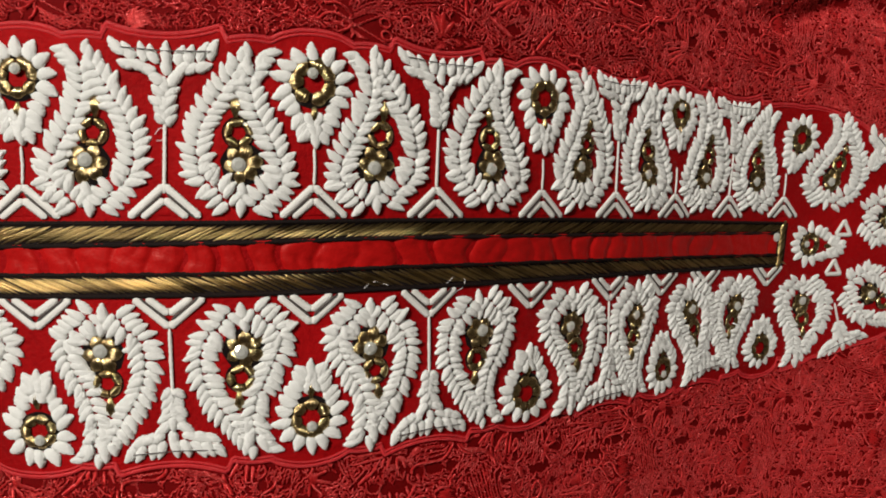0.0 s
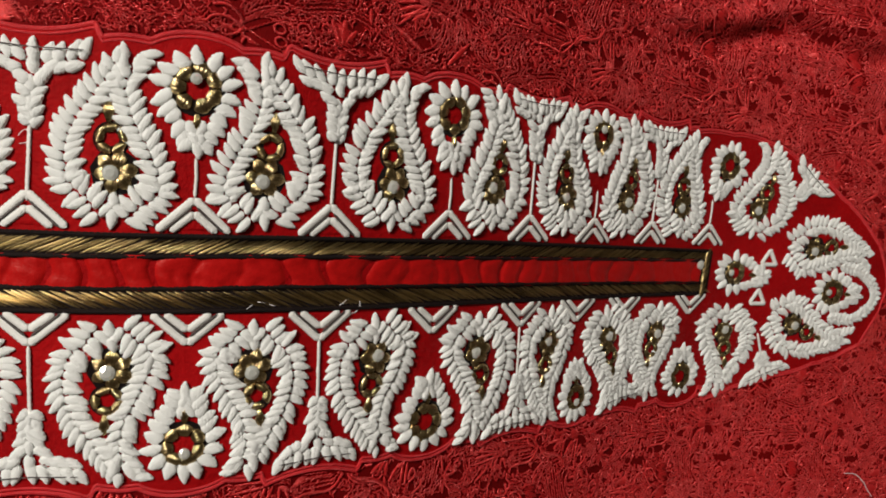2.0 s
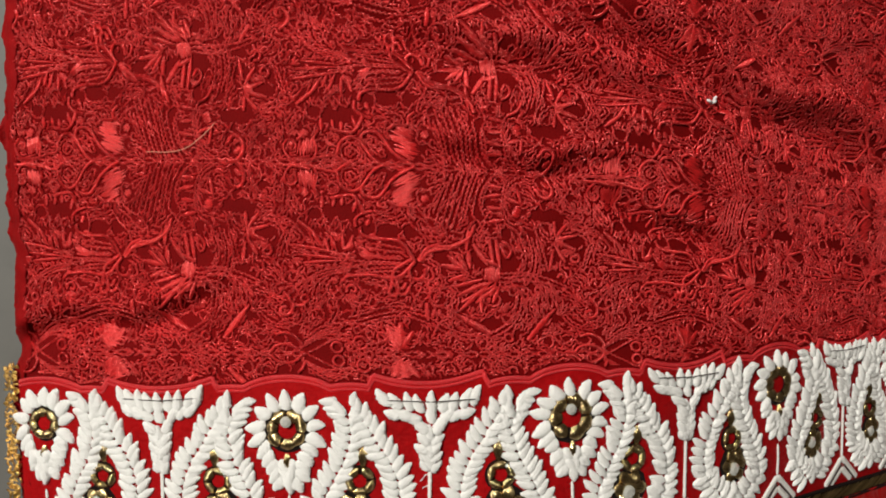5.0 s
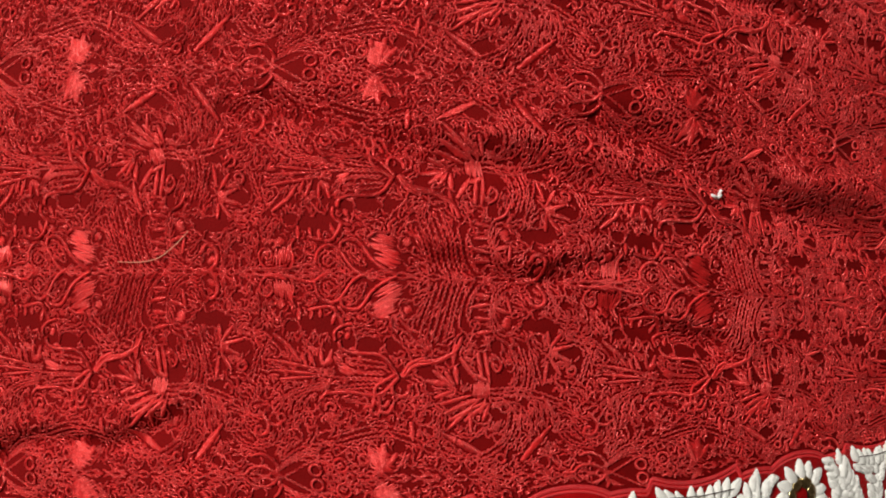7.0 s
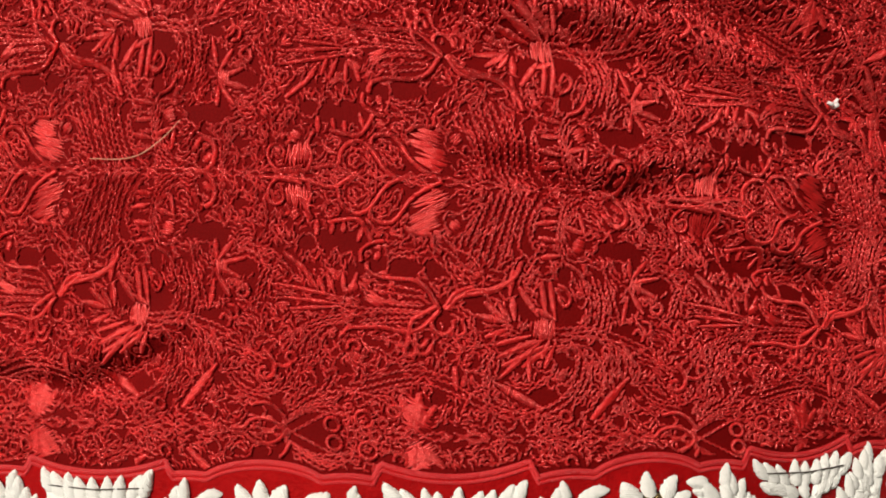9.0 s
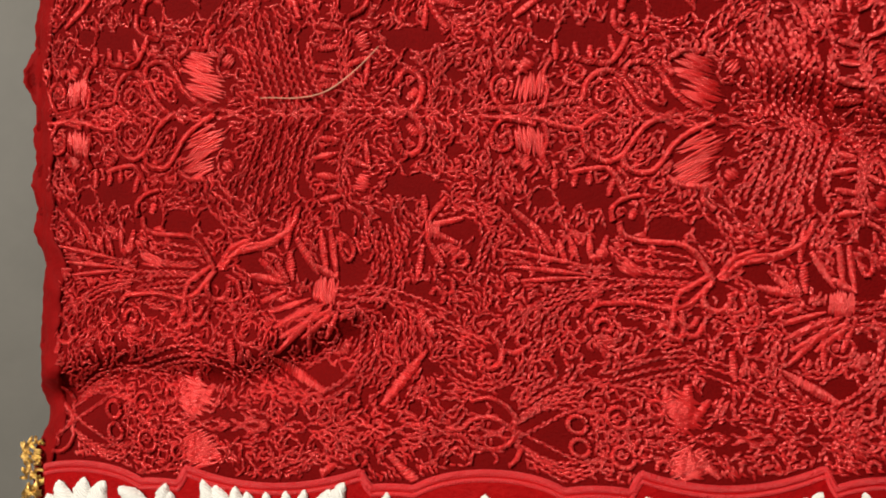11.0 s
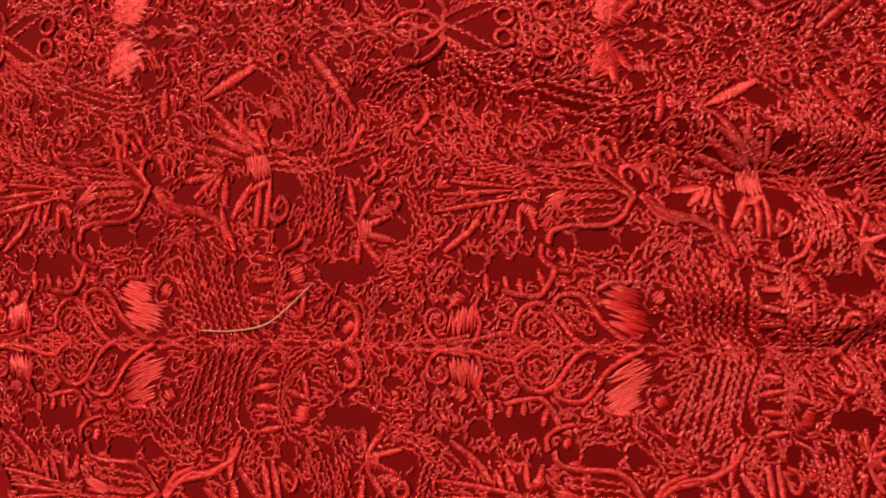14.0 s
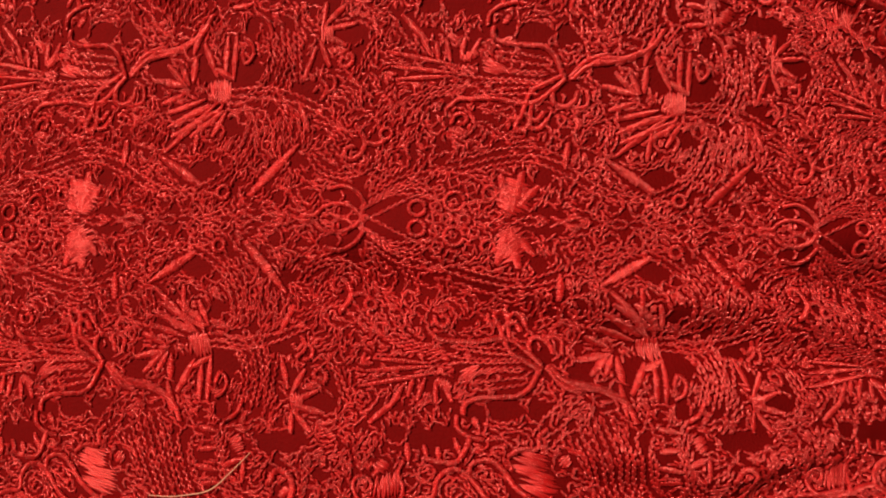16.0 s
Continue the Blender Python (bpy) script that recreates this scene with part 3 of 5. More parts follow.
    r.chain(bow((-24.1, 4.2), (-24.7, 6.6), (-23.9, 7.2), (-23.5, 4.8)))
    r.chain(bow((-23.9, 7.8), (-24.9, 9.7), (-23.4, 9.1), (-23.0, 7.2)))
    r.chain(bow((-26.8, 4.8), (-25.3, 5.1), (-24.7, 6.6), (-26.2, 6.7)))
    r.chain(bow((-27.3, 9.1), (-25.4, 8.8), (-25.4, 7.3), (-26.6, 7.0)))
    r.chain(bow((-6.8, 9.3), (-5.1, 8.6), (-3.9, 7.7), (-3.7, 9.2)))
    r.chain(bow((-6.9, 10.5), (-4.6, 10.1), (-2.5, 9.2), (-1.9, 7.3)))
    r.chain(bow((-7.3, 13.0), (-6.9, 11.4), (-5.5, 10.8), (-3.8, 11.1)))
    r.chain(bow((-14.5, 12.5), (-13.2, 11.0), (-12.1, 10.6), (-11.6, 12.5)))
    r.chain(bow((-15.2, 11.9), (-14.1, 10.1), (-13.3, 12.5), (-12.8, 13.7)))
    r.cord(bow((21.7, -0.1), (23.1, -0.0), (24.1, 0.9), (24.7, 2.4), (24.4, 4.0), (23.4, 4.8), (22.2, 4.3), (21.9, 3.4), (21.3, 3.1)), 1.15)
    r.satin(23.6, 2.0, -0.79, 1.3, 1.6)
    r.chain(bow((18.9, 0.1), (16.4, 2.0), (15.3, 5.1), (15.1, 8.2), (16.0, 10.7)))
    r.chain(bow((19.2, 0.6), (16.9, 2.3), (15.8, 5.1), (15.6, 8.1), (16.8, 10.2), (18.9, 10.1)))
    r.chain(bow((20.1, 1.4), (17.9, 2.4), (16.4, 4.1), (16.1, 7.5), (17.3, 9.5)))
    r.chain(bow((19.5, 1.0), (21.3, 1.9), (22.0, 0.6)))
    r.finger(15.3, 3.1, -3.10, 2.4, 1.1)
    r.finger(15.1, 4.6, 2.91, 2.9, 1.2)
    r.finger(15.2, 7.4, -3.07, 2.7, 1.2)
    r.finger(15.3, 9.5, 2.92, 2.5, 1.2)
    r.finger(18.6, 6.2, -2.81, 2.8, 1.1)
    r.finger(18.7, 6.6, -1.71, 3.5, 0.9)
    r.satin(17.8, 8.0, 0.39, 2.3, 2.0)
    r.cord(bow((16.0, 10.7), (17.8, 11.8), (18.6, 13.6)), 0.8)
    r.chain(bow((13.0, 0.4), (11.2, 3.3), (10.3, 6.4), (10.1, 9.2), (11.5, 10.2), (12.8, 8.5)))
    r.chain(bow((13.7, 1.1), (11.9, 3.9), (11.3, 7.0), (12.1, 9.1)))
    r.chain(bow((14.4, 0.7), (12.8, 2.9), (12.1, 5.1), (11.6, 7.6)))
    r.chain(bow((9.6, 0.2), (8.5, 3.9), (7.4, 7.7), (6.1, 11.7)))
    r.chain(bow((8.6, 0.5), (7.5, 3.9), (6.4, 7.7), (5.2, 11.8)))
    r.chain(bow((7.6, 0.8), (6.5, 4.2), (5.3, 8.0), (4.3, 11.5)))
    r.chain(bow((6.5, 1.1), (5.5, 4.2), (4.2, 7.7), (3.3, 10.9)))
    r.chain(bow((5.2, 3.3), (4.1, 5.8), (3.0, 8.7)))
    r.chain(bow((10.6, 0.5), (9.3, 3.9), (8.4, 7.6), (7.1, 12.0)))
    r.chain(bow((11.5, 0.5), (10.2, 3.3), (9.2, 6.7), (8.4, 10.1)))
    r.chain(bow((4.0, 6.5), (2.6, 7.7), (2.2, 9.6)))
    r.chain(bow((3.0, 6.8), (1.5, 8.4), (1.8, 10.3)))
    r.chain(bow((0.2, 7.8), (1.5, 9.3), (3.5, 10.2), (5.4, 12.7)))
    r.chain(bow((-0.6, 9.0), (1.4, 10.3), (3.0, 12.1), (4.7, 13.3)))
    r.chain(bow((-1.1, 10.9), (1.2, 13.4), (1.8, 15.3)))
    r.finger(8.5, 15.7, -1.41, 3.8, 1.3)
    r.cord(bow((1.7, 16.5), (3.2, 15.3), (5.9, 14.9), (8.7, 13.6)), 0.8)
    r.chain(bow((5.2, 15.8), (7.2, 15.2), (7.8, 16.1), (9.5, 15.7)))
    r.chain(bow((1.9, 17.5), (3.6, 18.7), (3.7, 20.6), (4.7, 21.2)))
    r.finger(8.2, 19.5, -2.95, 4.4, 1.4)
    r.finger(8.2, 19.6, -2.40, 4.2, 1.2)
    r.finger(8.5, 19.4, -2.10, 2.9, 1.2)
    r.finger(9.0, 19.2, -1.62, 3.4, 1.4)
    r.finger(8.1, 20.4, 2.74, 3.4, 1.2)
    r.finger(12.2, 18.5, -2.10, 4.8, 1.3)
    r.finger(13.2, 18.4, -1.66, 5.0, 1.2)
    r.finger(14.4, 19.0, -1.66, 5.6, 1.1)
    r.finger(14.4, 18.8, -2.66, 2.8, 1.3)
    r.satin(12.6, 21.0, 1.68, 2.1, 2.6)
    r.finger(13.4, 22.3, 2.65, 7.4, 1.2)
    r.finger(13.7, 22.6, 2.48, 5.3, 1.2)
    r.finger(14.0, 22.6, 2.01, 3.6, 1.1)
    r.finger(12.8, 21.7, 2.75, 5.1, 1.0)
    r.chain(bow((6.3, 21.3), (6.1, 23.1), (7.1, 24.0), (8.7, 23.7), (10.8, 23.2), (10.8, 22.4), (9.0, 22.7)))
    r.chain(bow((7.5, 25.5), (7.0, 24.9), (9.1, 23.4)))
    r.cord(bow((14.9, 15.5), (15.7, 16.9), (16.5, 15.7), (15.9, 14.3), (14.9, 13.7)), 0.7)
    r.chain(bow((19.6, 12.4), (20.4, 16.1), (19.5, 19.8), (17.7, 21.6)))
    r.chain(bow((20.4, 12.7), (21.1, 16.4), (20.2, 20.4), (18.8, 22.3)))
    r.chain(bow((21.3, 13.0), (21.9, 17.0), (20.7, 21.6)))
    r.chain(bow((22.0, 13.6), (22.8, 16.9), (23.4, 19.1), (24.1, 18.6)))
    r.chain(bow((18.3, 13.0), (19.2, 16.1), (18.5, 19.2), (16.5, 20.4)))
    r.chain(bow((15.4, 21.7), (19.5, 21.1), (22.1, 24.1), (23.2, 27.3)))
    r.chain(bow((15.5, 20.8), (20.2, 20.4), (23.0, 23.4), (24.5, 26.5)))
    r.chain(bow((16.9, 22.3), (19.1, 22.9), (20.4, 25.5), (20.7, 27.9)))
    r.chain(bow((17.5, 23.3), (18.6, 25.6), (18.6, 28.0)))
    r.chain(bow((15.5, 23.3), (16.1, 24.3), (17.5, 23.6)))
    r.finger(23.2, 21.6, 1.12, 4.1, 1.2)
    r.finger(24.9, 12.9, -0.26, 4.2, 1.1)
    r.finger(24.9, 13.2, 0.42, 3.6, 1.1)
    r.finger(24.8, 12.3, -1.60, 3.0, 1.1)
    r.finger(25.0, 12.3, -0.91, 3.6, 1.1)
    r.finger(24.7, 14.0, 1.07, 3.8, 1.1)
    r.finger(24.4, 14.8, 1.79, 4.3, 1.0)
    r.satin(25.5, 13.2, 1.64, 3.1, 1.6)
    r.cord(bow((26.0, 21.5), (26.5, 19.9), (25.3, 18.7)), 0.7)
    r.chain(bow((21.9, 9.9), (22.4, 12.0), (23.6, 12.9)))
    r.chain(bow((21.0, 9.9), (21.5, 12.4), (22.3, 13.9)))
    r.chain(bow((25.7, 0.6), (26.5, 3.6), (27.0, 6.7), (28.4, 7.3)))
    r.chain(bow((25.1, -0.0), (25.9, 2.4), (26.2, 4.9), (26.6, 7.3)))
    r.chain(bow((27.5, 0.5), (28.0, 3.0), (27.0, 4.2), (28.2, 6.1)))
    r.chain(bow((-26.9, 0.5), (-25.2, 1.4), (-26.4, 3.0), (-26.9, 0.5)))
    r.chain(bow((-28.8, 3.0), (-26.7, 2.4), (-25.2, 3.6)))
    r.chain(bow((18.8, 3.8), (20.6, 4.7), (21.8, 6.2), (19.9, 7.5)))
    r.chain(bow((19.1, 5.0), (21.2, 5.6)))
    r.chain(bow((19.1, 10.6), (20.9, 11.1), (22.2, 9.9), (24.1, 9.8)))
    r.cord(bow((2.1, 19.4), (2.3, 21.2), (0.9, 21.6), (0.3, 20.7)), 0.7)
    r.cord(arc(-12.1, 33.8, 1.19, 0, 350), 0.7)
    r.chain(arc(-12.3, 31.4, 0.63, 0, 350))
    r.chain(arc(-10.2, 32.2, 0.63, 0, 350))
    r.chain(arc(-9.7, 34.2, 0.63, 0, 350))
    r.chain(arc(-10.8, 36.0, 0.63, 0, 350))
    r.chain(arc(-12.9, 35.9, 0.63, 0, 350))
    r.chain(arc(-14.2, 34.5, 0.63, 0, 350))
    r.chain(arc(-14.0, 32.4, 0.63, 0, 350))
    r.cord(arc(-16.5, 34.7, 0.98, 0, 350), 0.7)
    r.cord(arc(-8.0, 32.6, 0.84, 0, 350), 0.7)
    r.chain(bow((-22.3, 33.2), (-18.5, 30.8), (-14.0, 30.0), (-9.3, 31.1), (-6.8, 33.7)))
    r.chain(bow((-22.2, 34.5), (-19.7, 32.4), (-15.8, 31.5)))
    r.chain(bow((-22.2, 33.9), (-19.1, 31.8), (-15.2, 30.8)))
    r.chain(bow((-16.3, 33.0), (-14.3, 33.3), (-14.5, 36.6), (-11.6, 37.4)))
    r.finger(-5.2, 35.0, -1.41, 5.2, 1.9)
    r.finger(-5.6, 34.9, -1.86, 4.8, 1.7)
    r.satin(-5.3, 32.4, 0.40, 5.2, 3.0)
    r.satin(-5.2, 33.5, 0.44, 5.3, 3.0)
    r.finger(-4.5, 34.3, -0.90, 3.5, 1.5)
    r.chain(bow((-10.8, 34.1), (-7.4, 33.8), (-9.0, 35.2)))
    r.hole(-19.1, 34.6, 3.8, 1.2)
    r.hole(19.8, 35.6, 1.3, 0.6)
    r.hole(-1.8, 30.6, 1.0, 0.8)
    r.hole(11.9, 29.8, 1.7, 1.3)
    r.hole(-24.8, 35.5, 0.8, 1.0)
    r.hole(-26.6, 33.4, 1.3, 0.4)
    r.hole(-2.6, 23.3, 1.3, 1.5)
    r.hole(-4.4, 30.0, 0.6, 0.7)
    r.hole(0.3, 35.2, 1.0, 0.6)
    r.hole(20.7, 18.7, 0.7, 0.6)
    r.hole(23.6, 16.9, 2.1, 1.1)
    r.hole(-25.1, 15.6, 0.7, 1.7)
    r.hole(15.0, 17.6, 1.8, 0.8)
    r.hole(3.6, 16.6, 1.1, 1.0)
    r.hole(25.1, 32.7, 1.5, 0.8)
    r.hole(-21.2, 23.2, 2.2, 0.8)
    r.hole(-14.3, 26.9, 1.3, 0.8)
    r.hole(26.6, 30.1, 1.1, 0.4)
    r.hole(-5.0, 22.6, 1.0, 0.8)
    r.hole(-9.7, 22.7, 1.5, 0.7)
    r.chain(bow((-23.3, 36.6), (-20.8, 35.3), (-17.0, 33.2)))
    r.chain(bow((-22.7, 34.7), (-19.3, 33.0), (-15.5, 33.3), (-11.6, 34.2)))
    r.chain(bow((-23.0, 35.0), (-21.0, 33.4), (-17.9, 32.3), (-13.4, 32.3)))
    r.cord(bow((-22.6, 36.6), (-24.0, 34.9), (-26.2, 34.2), (-28.1, 34.8), (-28.8, 35.6), (-30.6, 35.6)), 0.8)
    r.cord(bow((-22.7, 34.4), (-23.7, 32.9), (-25.5, 32.0), (-27.5, 32.4)), 0.8)
    r.chain(arc(-25.4, 35.1, 1.12, 0, 350))
    r.chain(bow((29.0, 34.0), (27.6, 33.7), (27.0, 32.4), (25.0, 32.2)))
    r.chain(bow((24.3, 32.4), (25.2, 33.8), (26.7, 33.0)))
    r.chain(bow((24.1, 29.9), (24.8, 31.0), (27.1, 31.9)))
    r.chain(bow((-30.3, 28.6), (-28.9, 30.1), (-26.9, 30.9), (-24.4, 30.8), (-22.0, 29.2), (-21.9, 26.6)))
    r.chain(bow((-29.7, 28.1), (-28.4, 29.6), (-26.6, 30.4), (-24.9, 30.3)))
    r.chain(bow((-24.6, 30.5), (-26.1, 28.7), (-27.7, 27.0)))
    r.finger(23.9, 26.8, 2.30, 8.6, 1.7)
    r.cord(bow((-24.7, 27.1), (-25.7, 27.3), (-25.9, 28.3), (-25.0, 28.7), (-23.9, 28.0), (-23.5, 26.7), (-24.2, 25.3), (-25.0, 24.4)), 1.0)
    r.cord(bow((-23.5, 26.6), (-21.8, 26.8), (-21.2, 26.3)), 0.9)
    r.cord(arc(-21.1, 25.5, 0.70, 0, 350), 0.7)
    r.chain(bow((-20.9, 29.8), (-20.2, 27.8), (-18.4, 27.6), (-18.0, 29.2), (-19.0, 30.1), (-20.2, 30.8)))
    r.chain(bow((-17.4, 25.2), (-16.7, 27.2), (-15.1, 26.9), (-15.8, 28.9), (-16.8, 30.2)))
    r.chain(bow((-19.2, 26.7), (-17.4, 25.5)))
    r.chain(bow((-21.5, 30.8), (-22.4, 32.7)))
    r.chain(bow((-11.9, 30.4), (-8.3, 29.3), (-4.1, 28.5), (-0.1, 29.7), (4.5, 32.2), (8.6, 33.2), (12.8, 32.2), (15.9, 30.0), (17.6, 26.6), (18.2, 23.0)))
    r.chain(bow((-11.8, 29.5), (-7.9, 28.3), (-3.6, 27.7), (0.4, 28.7), (4.9, 31.3), (8.7, 32.4), (12.5, 31.4), (15.4, 29.1), (16.9, 25.9), (17.4, 23.0)))
    r.chain(bow((-10.9, 28.3), (-6.5, 26.9), (-2.4, 26.9), (0.8, 28.0)))
    r.chain(bow((19.2, 23.2), (18.7, 25.9), (17.1, 29.4)))
    r.finger(5.4, 28.0, 0.55, 7.4, 1.7)
    r.cord(arc(14.7, 32.7, 0.77, 0, 350), 0.7)
    r.chain(bow((6.0, 32.4), (6.9, 32.1), (7.9, 34.0), (6.6, 34.9), (5.7, 33.9)))
    r.chain(bow((8.6, 33.6), (9.6, 35.0), (10.9, 33.6), (10.2, 32.6)))
    r.chain(bow((11.6, 33.6), (12.6, 34.6), (13.5, 33.6)))
    r.chain(bow((14.0, 36.4), (12.5, 35.7), (12.3, 33.6)))
    r.chain(bow((1.6, 34.1), (4.3, 34.4), (5.2, 32.6), (2.5, 32.2)))
    r.chain(bow((0.9, 32.7), (3.1, 29.5), (4.3, 29.2), (4.9, 31.6)))
    r.chain(bow((-1.9, 26.6), (-0.2, 24.0), (1.3, 24.2), (1.4, 26.0), (2.6, 26.6), (4.1, 26.0), (4.6, 23.9)))
    r.chain(bow((-1.9, 26.8), (-1.3, 25.4), (-2.2, 23.3), (-0.1, 21.5), (1.5, 22.5)))
    r.chain(bow((1.8, 23.9), (3.8, 23.2), (5.0, 22.8), (6.6, 22.5)))
    r.chain(bow((0.1, 21.9), (0.5, 21.0), (1.5, 22.0), (2.5, 21.8)))
    r.finger(0.6, 29.4, -1.56, 3.4, 1.3)
    r.chain(bow((2.3, 28.8), (2.1, 26.7), (4.4, 27.1)))
    r.chain(bow((-10.5, 22.0), (-8.0, 22.3), (-6.3, 21.9), (-6.3, 23.3), (-8.1, 24.8)))
    r.chain(bow((-12.1, 26.2), (-10.6, 24.1), (-11.4, 22.7), (-12.7, 22.0)))
    r.cord(bow((-5.0, 21.5), (-5.5, 23.3), (-6.8, 23.5), (-6.5, 24.4)), 1.0)
    r.cord(bow((-5.0, 22.6), (-3.4, 23.4), (-2.6, 22.2)), 1.0)
    r.cord(bow((-5.0, 21.5), (-4.5, 19.8), (-2.9, 18.7), (-1.1, 17.6)), 0.9)
    r.finger(12.5, 21.8, 2.39, 8.2, 1.2)
    r.finger(11.6, 21.8, 2.66, 6.1, 1.1)
    r.finger(11.0, 21.2, 2.82, 5.4, 1.1)
    r.finger(10.5, 23.9, 1.62, 4.0, 1.0)
    r.finger(13.4, 21.8, 1.99, 3.0, 1.0)
    r.chain(bow((10.8, 23.9), (11.3, 26.0), (13.2, 26.3), (14.0, 24.9), (12.6, 24.2)))
    r.chain(bow((7.1, 28.1), (8.9, 28.8), (10.8, 28.8), (13.2, 27.0), (14.0, 25.3)))
    r.satin(12.9, 20.1, -1.50, 3.5, 2.8)
    r.chain(bow((14.2, 20.8), (18.5, 21.2), (23.5, 21.9), (27.6, 24.0), (30.3, 25.6)))
    r.chain(bow((14.2, 20.1), (19.3, 19.8), (22.8, 20.7), (27.6, 22.8)))
    r.chain(bow((16.3, 21.9), (17.9, 23.9), (18.3, 26.6)))
    r.chain(bow((20.8, 27.3), (20.5, 24.9), (20.6, 22.5)))
    r.chain(bow((21.5, 27.3), (21.7, 24.9), (21.5, 22.5)))
    r.chain(bow((22.4, 27.3), (22.7, 24.9), (22.5, 22.6)))
    r.chain(bow((23.4, 26.7), (23.7, 24.9), (23.4, 22.8)))
    r.chain(bow((24.4, 26.7), (24.4, 24.6), (24.5, 23.2)))
    r.chain(bow((-30.1, 23.9), (-26.7, 24.9), (-24.6, 26.0)))
    r.chain(bow((16.3, 22.5), (14.5, 22.6), (14.1, 21.9), (16.3, 21.8)))
    r.chain(bow((13.8, 28.7), (14.8, 30.1), (16.0, 28.7), (14.6, 28.0)))
    r.chain(bow((15.3, 28.0), (16.5, 26.6), (17.0, 24.6)))
    r.chain(bow((18.1, 29.4), (18.9, 28.0), (19.8, 28.7), (18.7, 30.1)))
    r.chain(bow((21.8, 28.7), (21.2, 26.0)))
    r.cord(bow((24.9, 20.5), (25.5, 19.7), (26.3, 20.5), (27.3, 20.1), (27.2, 18.7), (26.2, 18.5)), 0.7)
    r.chain(bow((-21.1, 31.7), (-20.2, 30.6), (-19.6, 29.6)))
    r.chain(bow((-16.5, 23.9), (-15.1, 25.4), (-14.1, 24.7), (-15.2, 23.2)))
    r.chain(bow((-13.0, 25.5), (-11.2, 26.2), (-9.6, 24.8), (-11.2, 23.3)))
    r.chain(bow((-8.9, 24.1), (-6.9, 25.2), (-4.9, 24.2)))
    r.chain(bow((-9.8, 22.6), (-7.7, 22.7), (-5.1, 23.5)))
    r.chain(bow((-25.3, 23.9), (-23.2, 23.2), (-21.9, 24.2)))
    r.chain(bow((-21.2, 21.5), (-19.9, 23.2), (-18.9, 21.5), (-17.9, 22.5)))
    r.chain(bow((-27.0, 23.9), (-25.3, 22.5), (-23.2, 22.8)))
    # smaller curls, sprigs and leaves between the large figures
    for _ in range(160):
        x, y = random.uniform(0, TILE_W), random.uniform(1.6, TILE_H - 1.6)
        size = random.uniform(0.9, 1.4)
        if not all(r.free(x + size * math.cos(k), y + size * math.sin(k)) and r.free(x + 0.5 * size * math.cos(k), y + 0.5 * size * math.sin(k)) for k in range(6)):
            continue
        kind, turn = random.random(), random.uniform(0, 360)
        if kind < 0.45:
            r.cord(arc(x, y, size, turn, turn + random.choice((-1, 1)) * random.uniform(260, 400), 0.3), 0.8)
        elif kind < 0.75:
            for k in range(random.randint(3, 5)):
                r.finger(x - 0.5 * size * math.cos(radians(turn)), y - 0.5 * size * math.sin(radians(turn)), radians(turn - 55 + 30 * k), size * 1.5, 0.8)
        else:
            r.satin(x, y, radians(turn), size * 1.6, size * 1.2, 0.5)
    # wavy lines close the seams along both mirror axes
    for base in (0.32, TILE_H - 0.32):
        for x0 in np.arange(0, TILE_W, 4.6):
            if base < 1 or abs(((x0 + 2.3 - 38.2 + 28) % TILE_W) - 28) > 4.5:
                r.chain([(x0 + u, base + 0.22 * math.sin(u * 2.1 + x0)) for u in np.linspace(0, 4.2, 14)], True, 0.2)
    # chain stitch lines run round the figures and fill what is left
    taken = np.argwhere(r.full).astype(np.float32)
    gi, gj = np.meshgrid(np.arange(r.nx), np.arange(r.ny), indexing="ij")
    far = np.full((r.nx, r.ny), 1e6, np.float32)
    for block in np.array_split(taken, max(1, len(taken) // 200)):
        di = np.abs(gi[..., None] - block[:, 0])
        di = np.minimum(di, r.nx - di)
        far = np.minimum(far, (di ** 2 + (gj[..., None] - block[:, 1]) ** 2).min(-1))
    far = np.sqrt(far)
    slope_x, slope_y = np.gradient(far)
    def bare(x, y):
        return noise.noise((x * 0.36, y * 0.36, 9.0)) < -0.20

    seeds = [(random.uniform(0, TILE_W), random.uniform(0.2, TILE_H - 0.2)) for _ in range(16000)]
    seeds.sort(key=lambda p: far[r.at(*p)[0], min(r.at(*p)[1], r.ny - 1)] + random.uniform(0, 2.5))
    for x, y in seeds:
        if not r.free(x, y) or bare(x, y):
            continue
        sense, wave, trail = random.choice((-1, 1)), random.uniform(0.2, 0.75), [(x, y)]
        spin = random.uniform(0.7, 1.4)
        for k in range(random.randint(7, 32)):
            i, j = r.at(x, y)
            j = min(max(j, 0), r.ny - 1)
            a = math.atan2(slope_y[i, j], slope_x[i, j]) + sense * math.pi / 2 + wave * math.sin(k * spin + x) + 0.8 * noise.noise((x * 0.3, y * 0.3, 3.0))
            nx_, ny_ = x + 0.55 * math.cos(a), y + 0.55 * math.sin(a)
            if not r.free(nx_, ny_):
                a += random.choice((-0.9, 0.9))
                nx_, ny_ = x + 0.55 * math.cos(a), y + 0.55 * math.sin(a)
                if not r.free(nx_, ny_):
                    break
            x, y = nx_, ny_
            trail.append((x, y))
            if bare(x, y) and random.random() < 0.45:
                break
        if len(trail) > 2:
            r.chain(trail)
    return np.asarray(r.rows), np.asarray(r.fine)


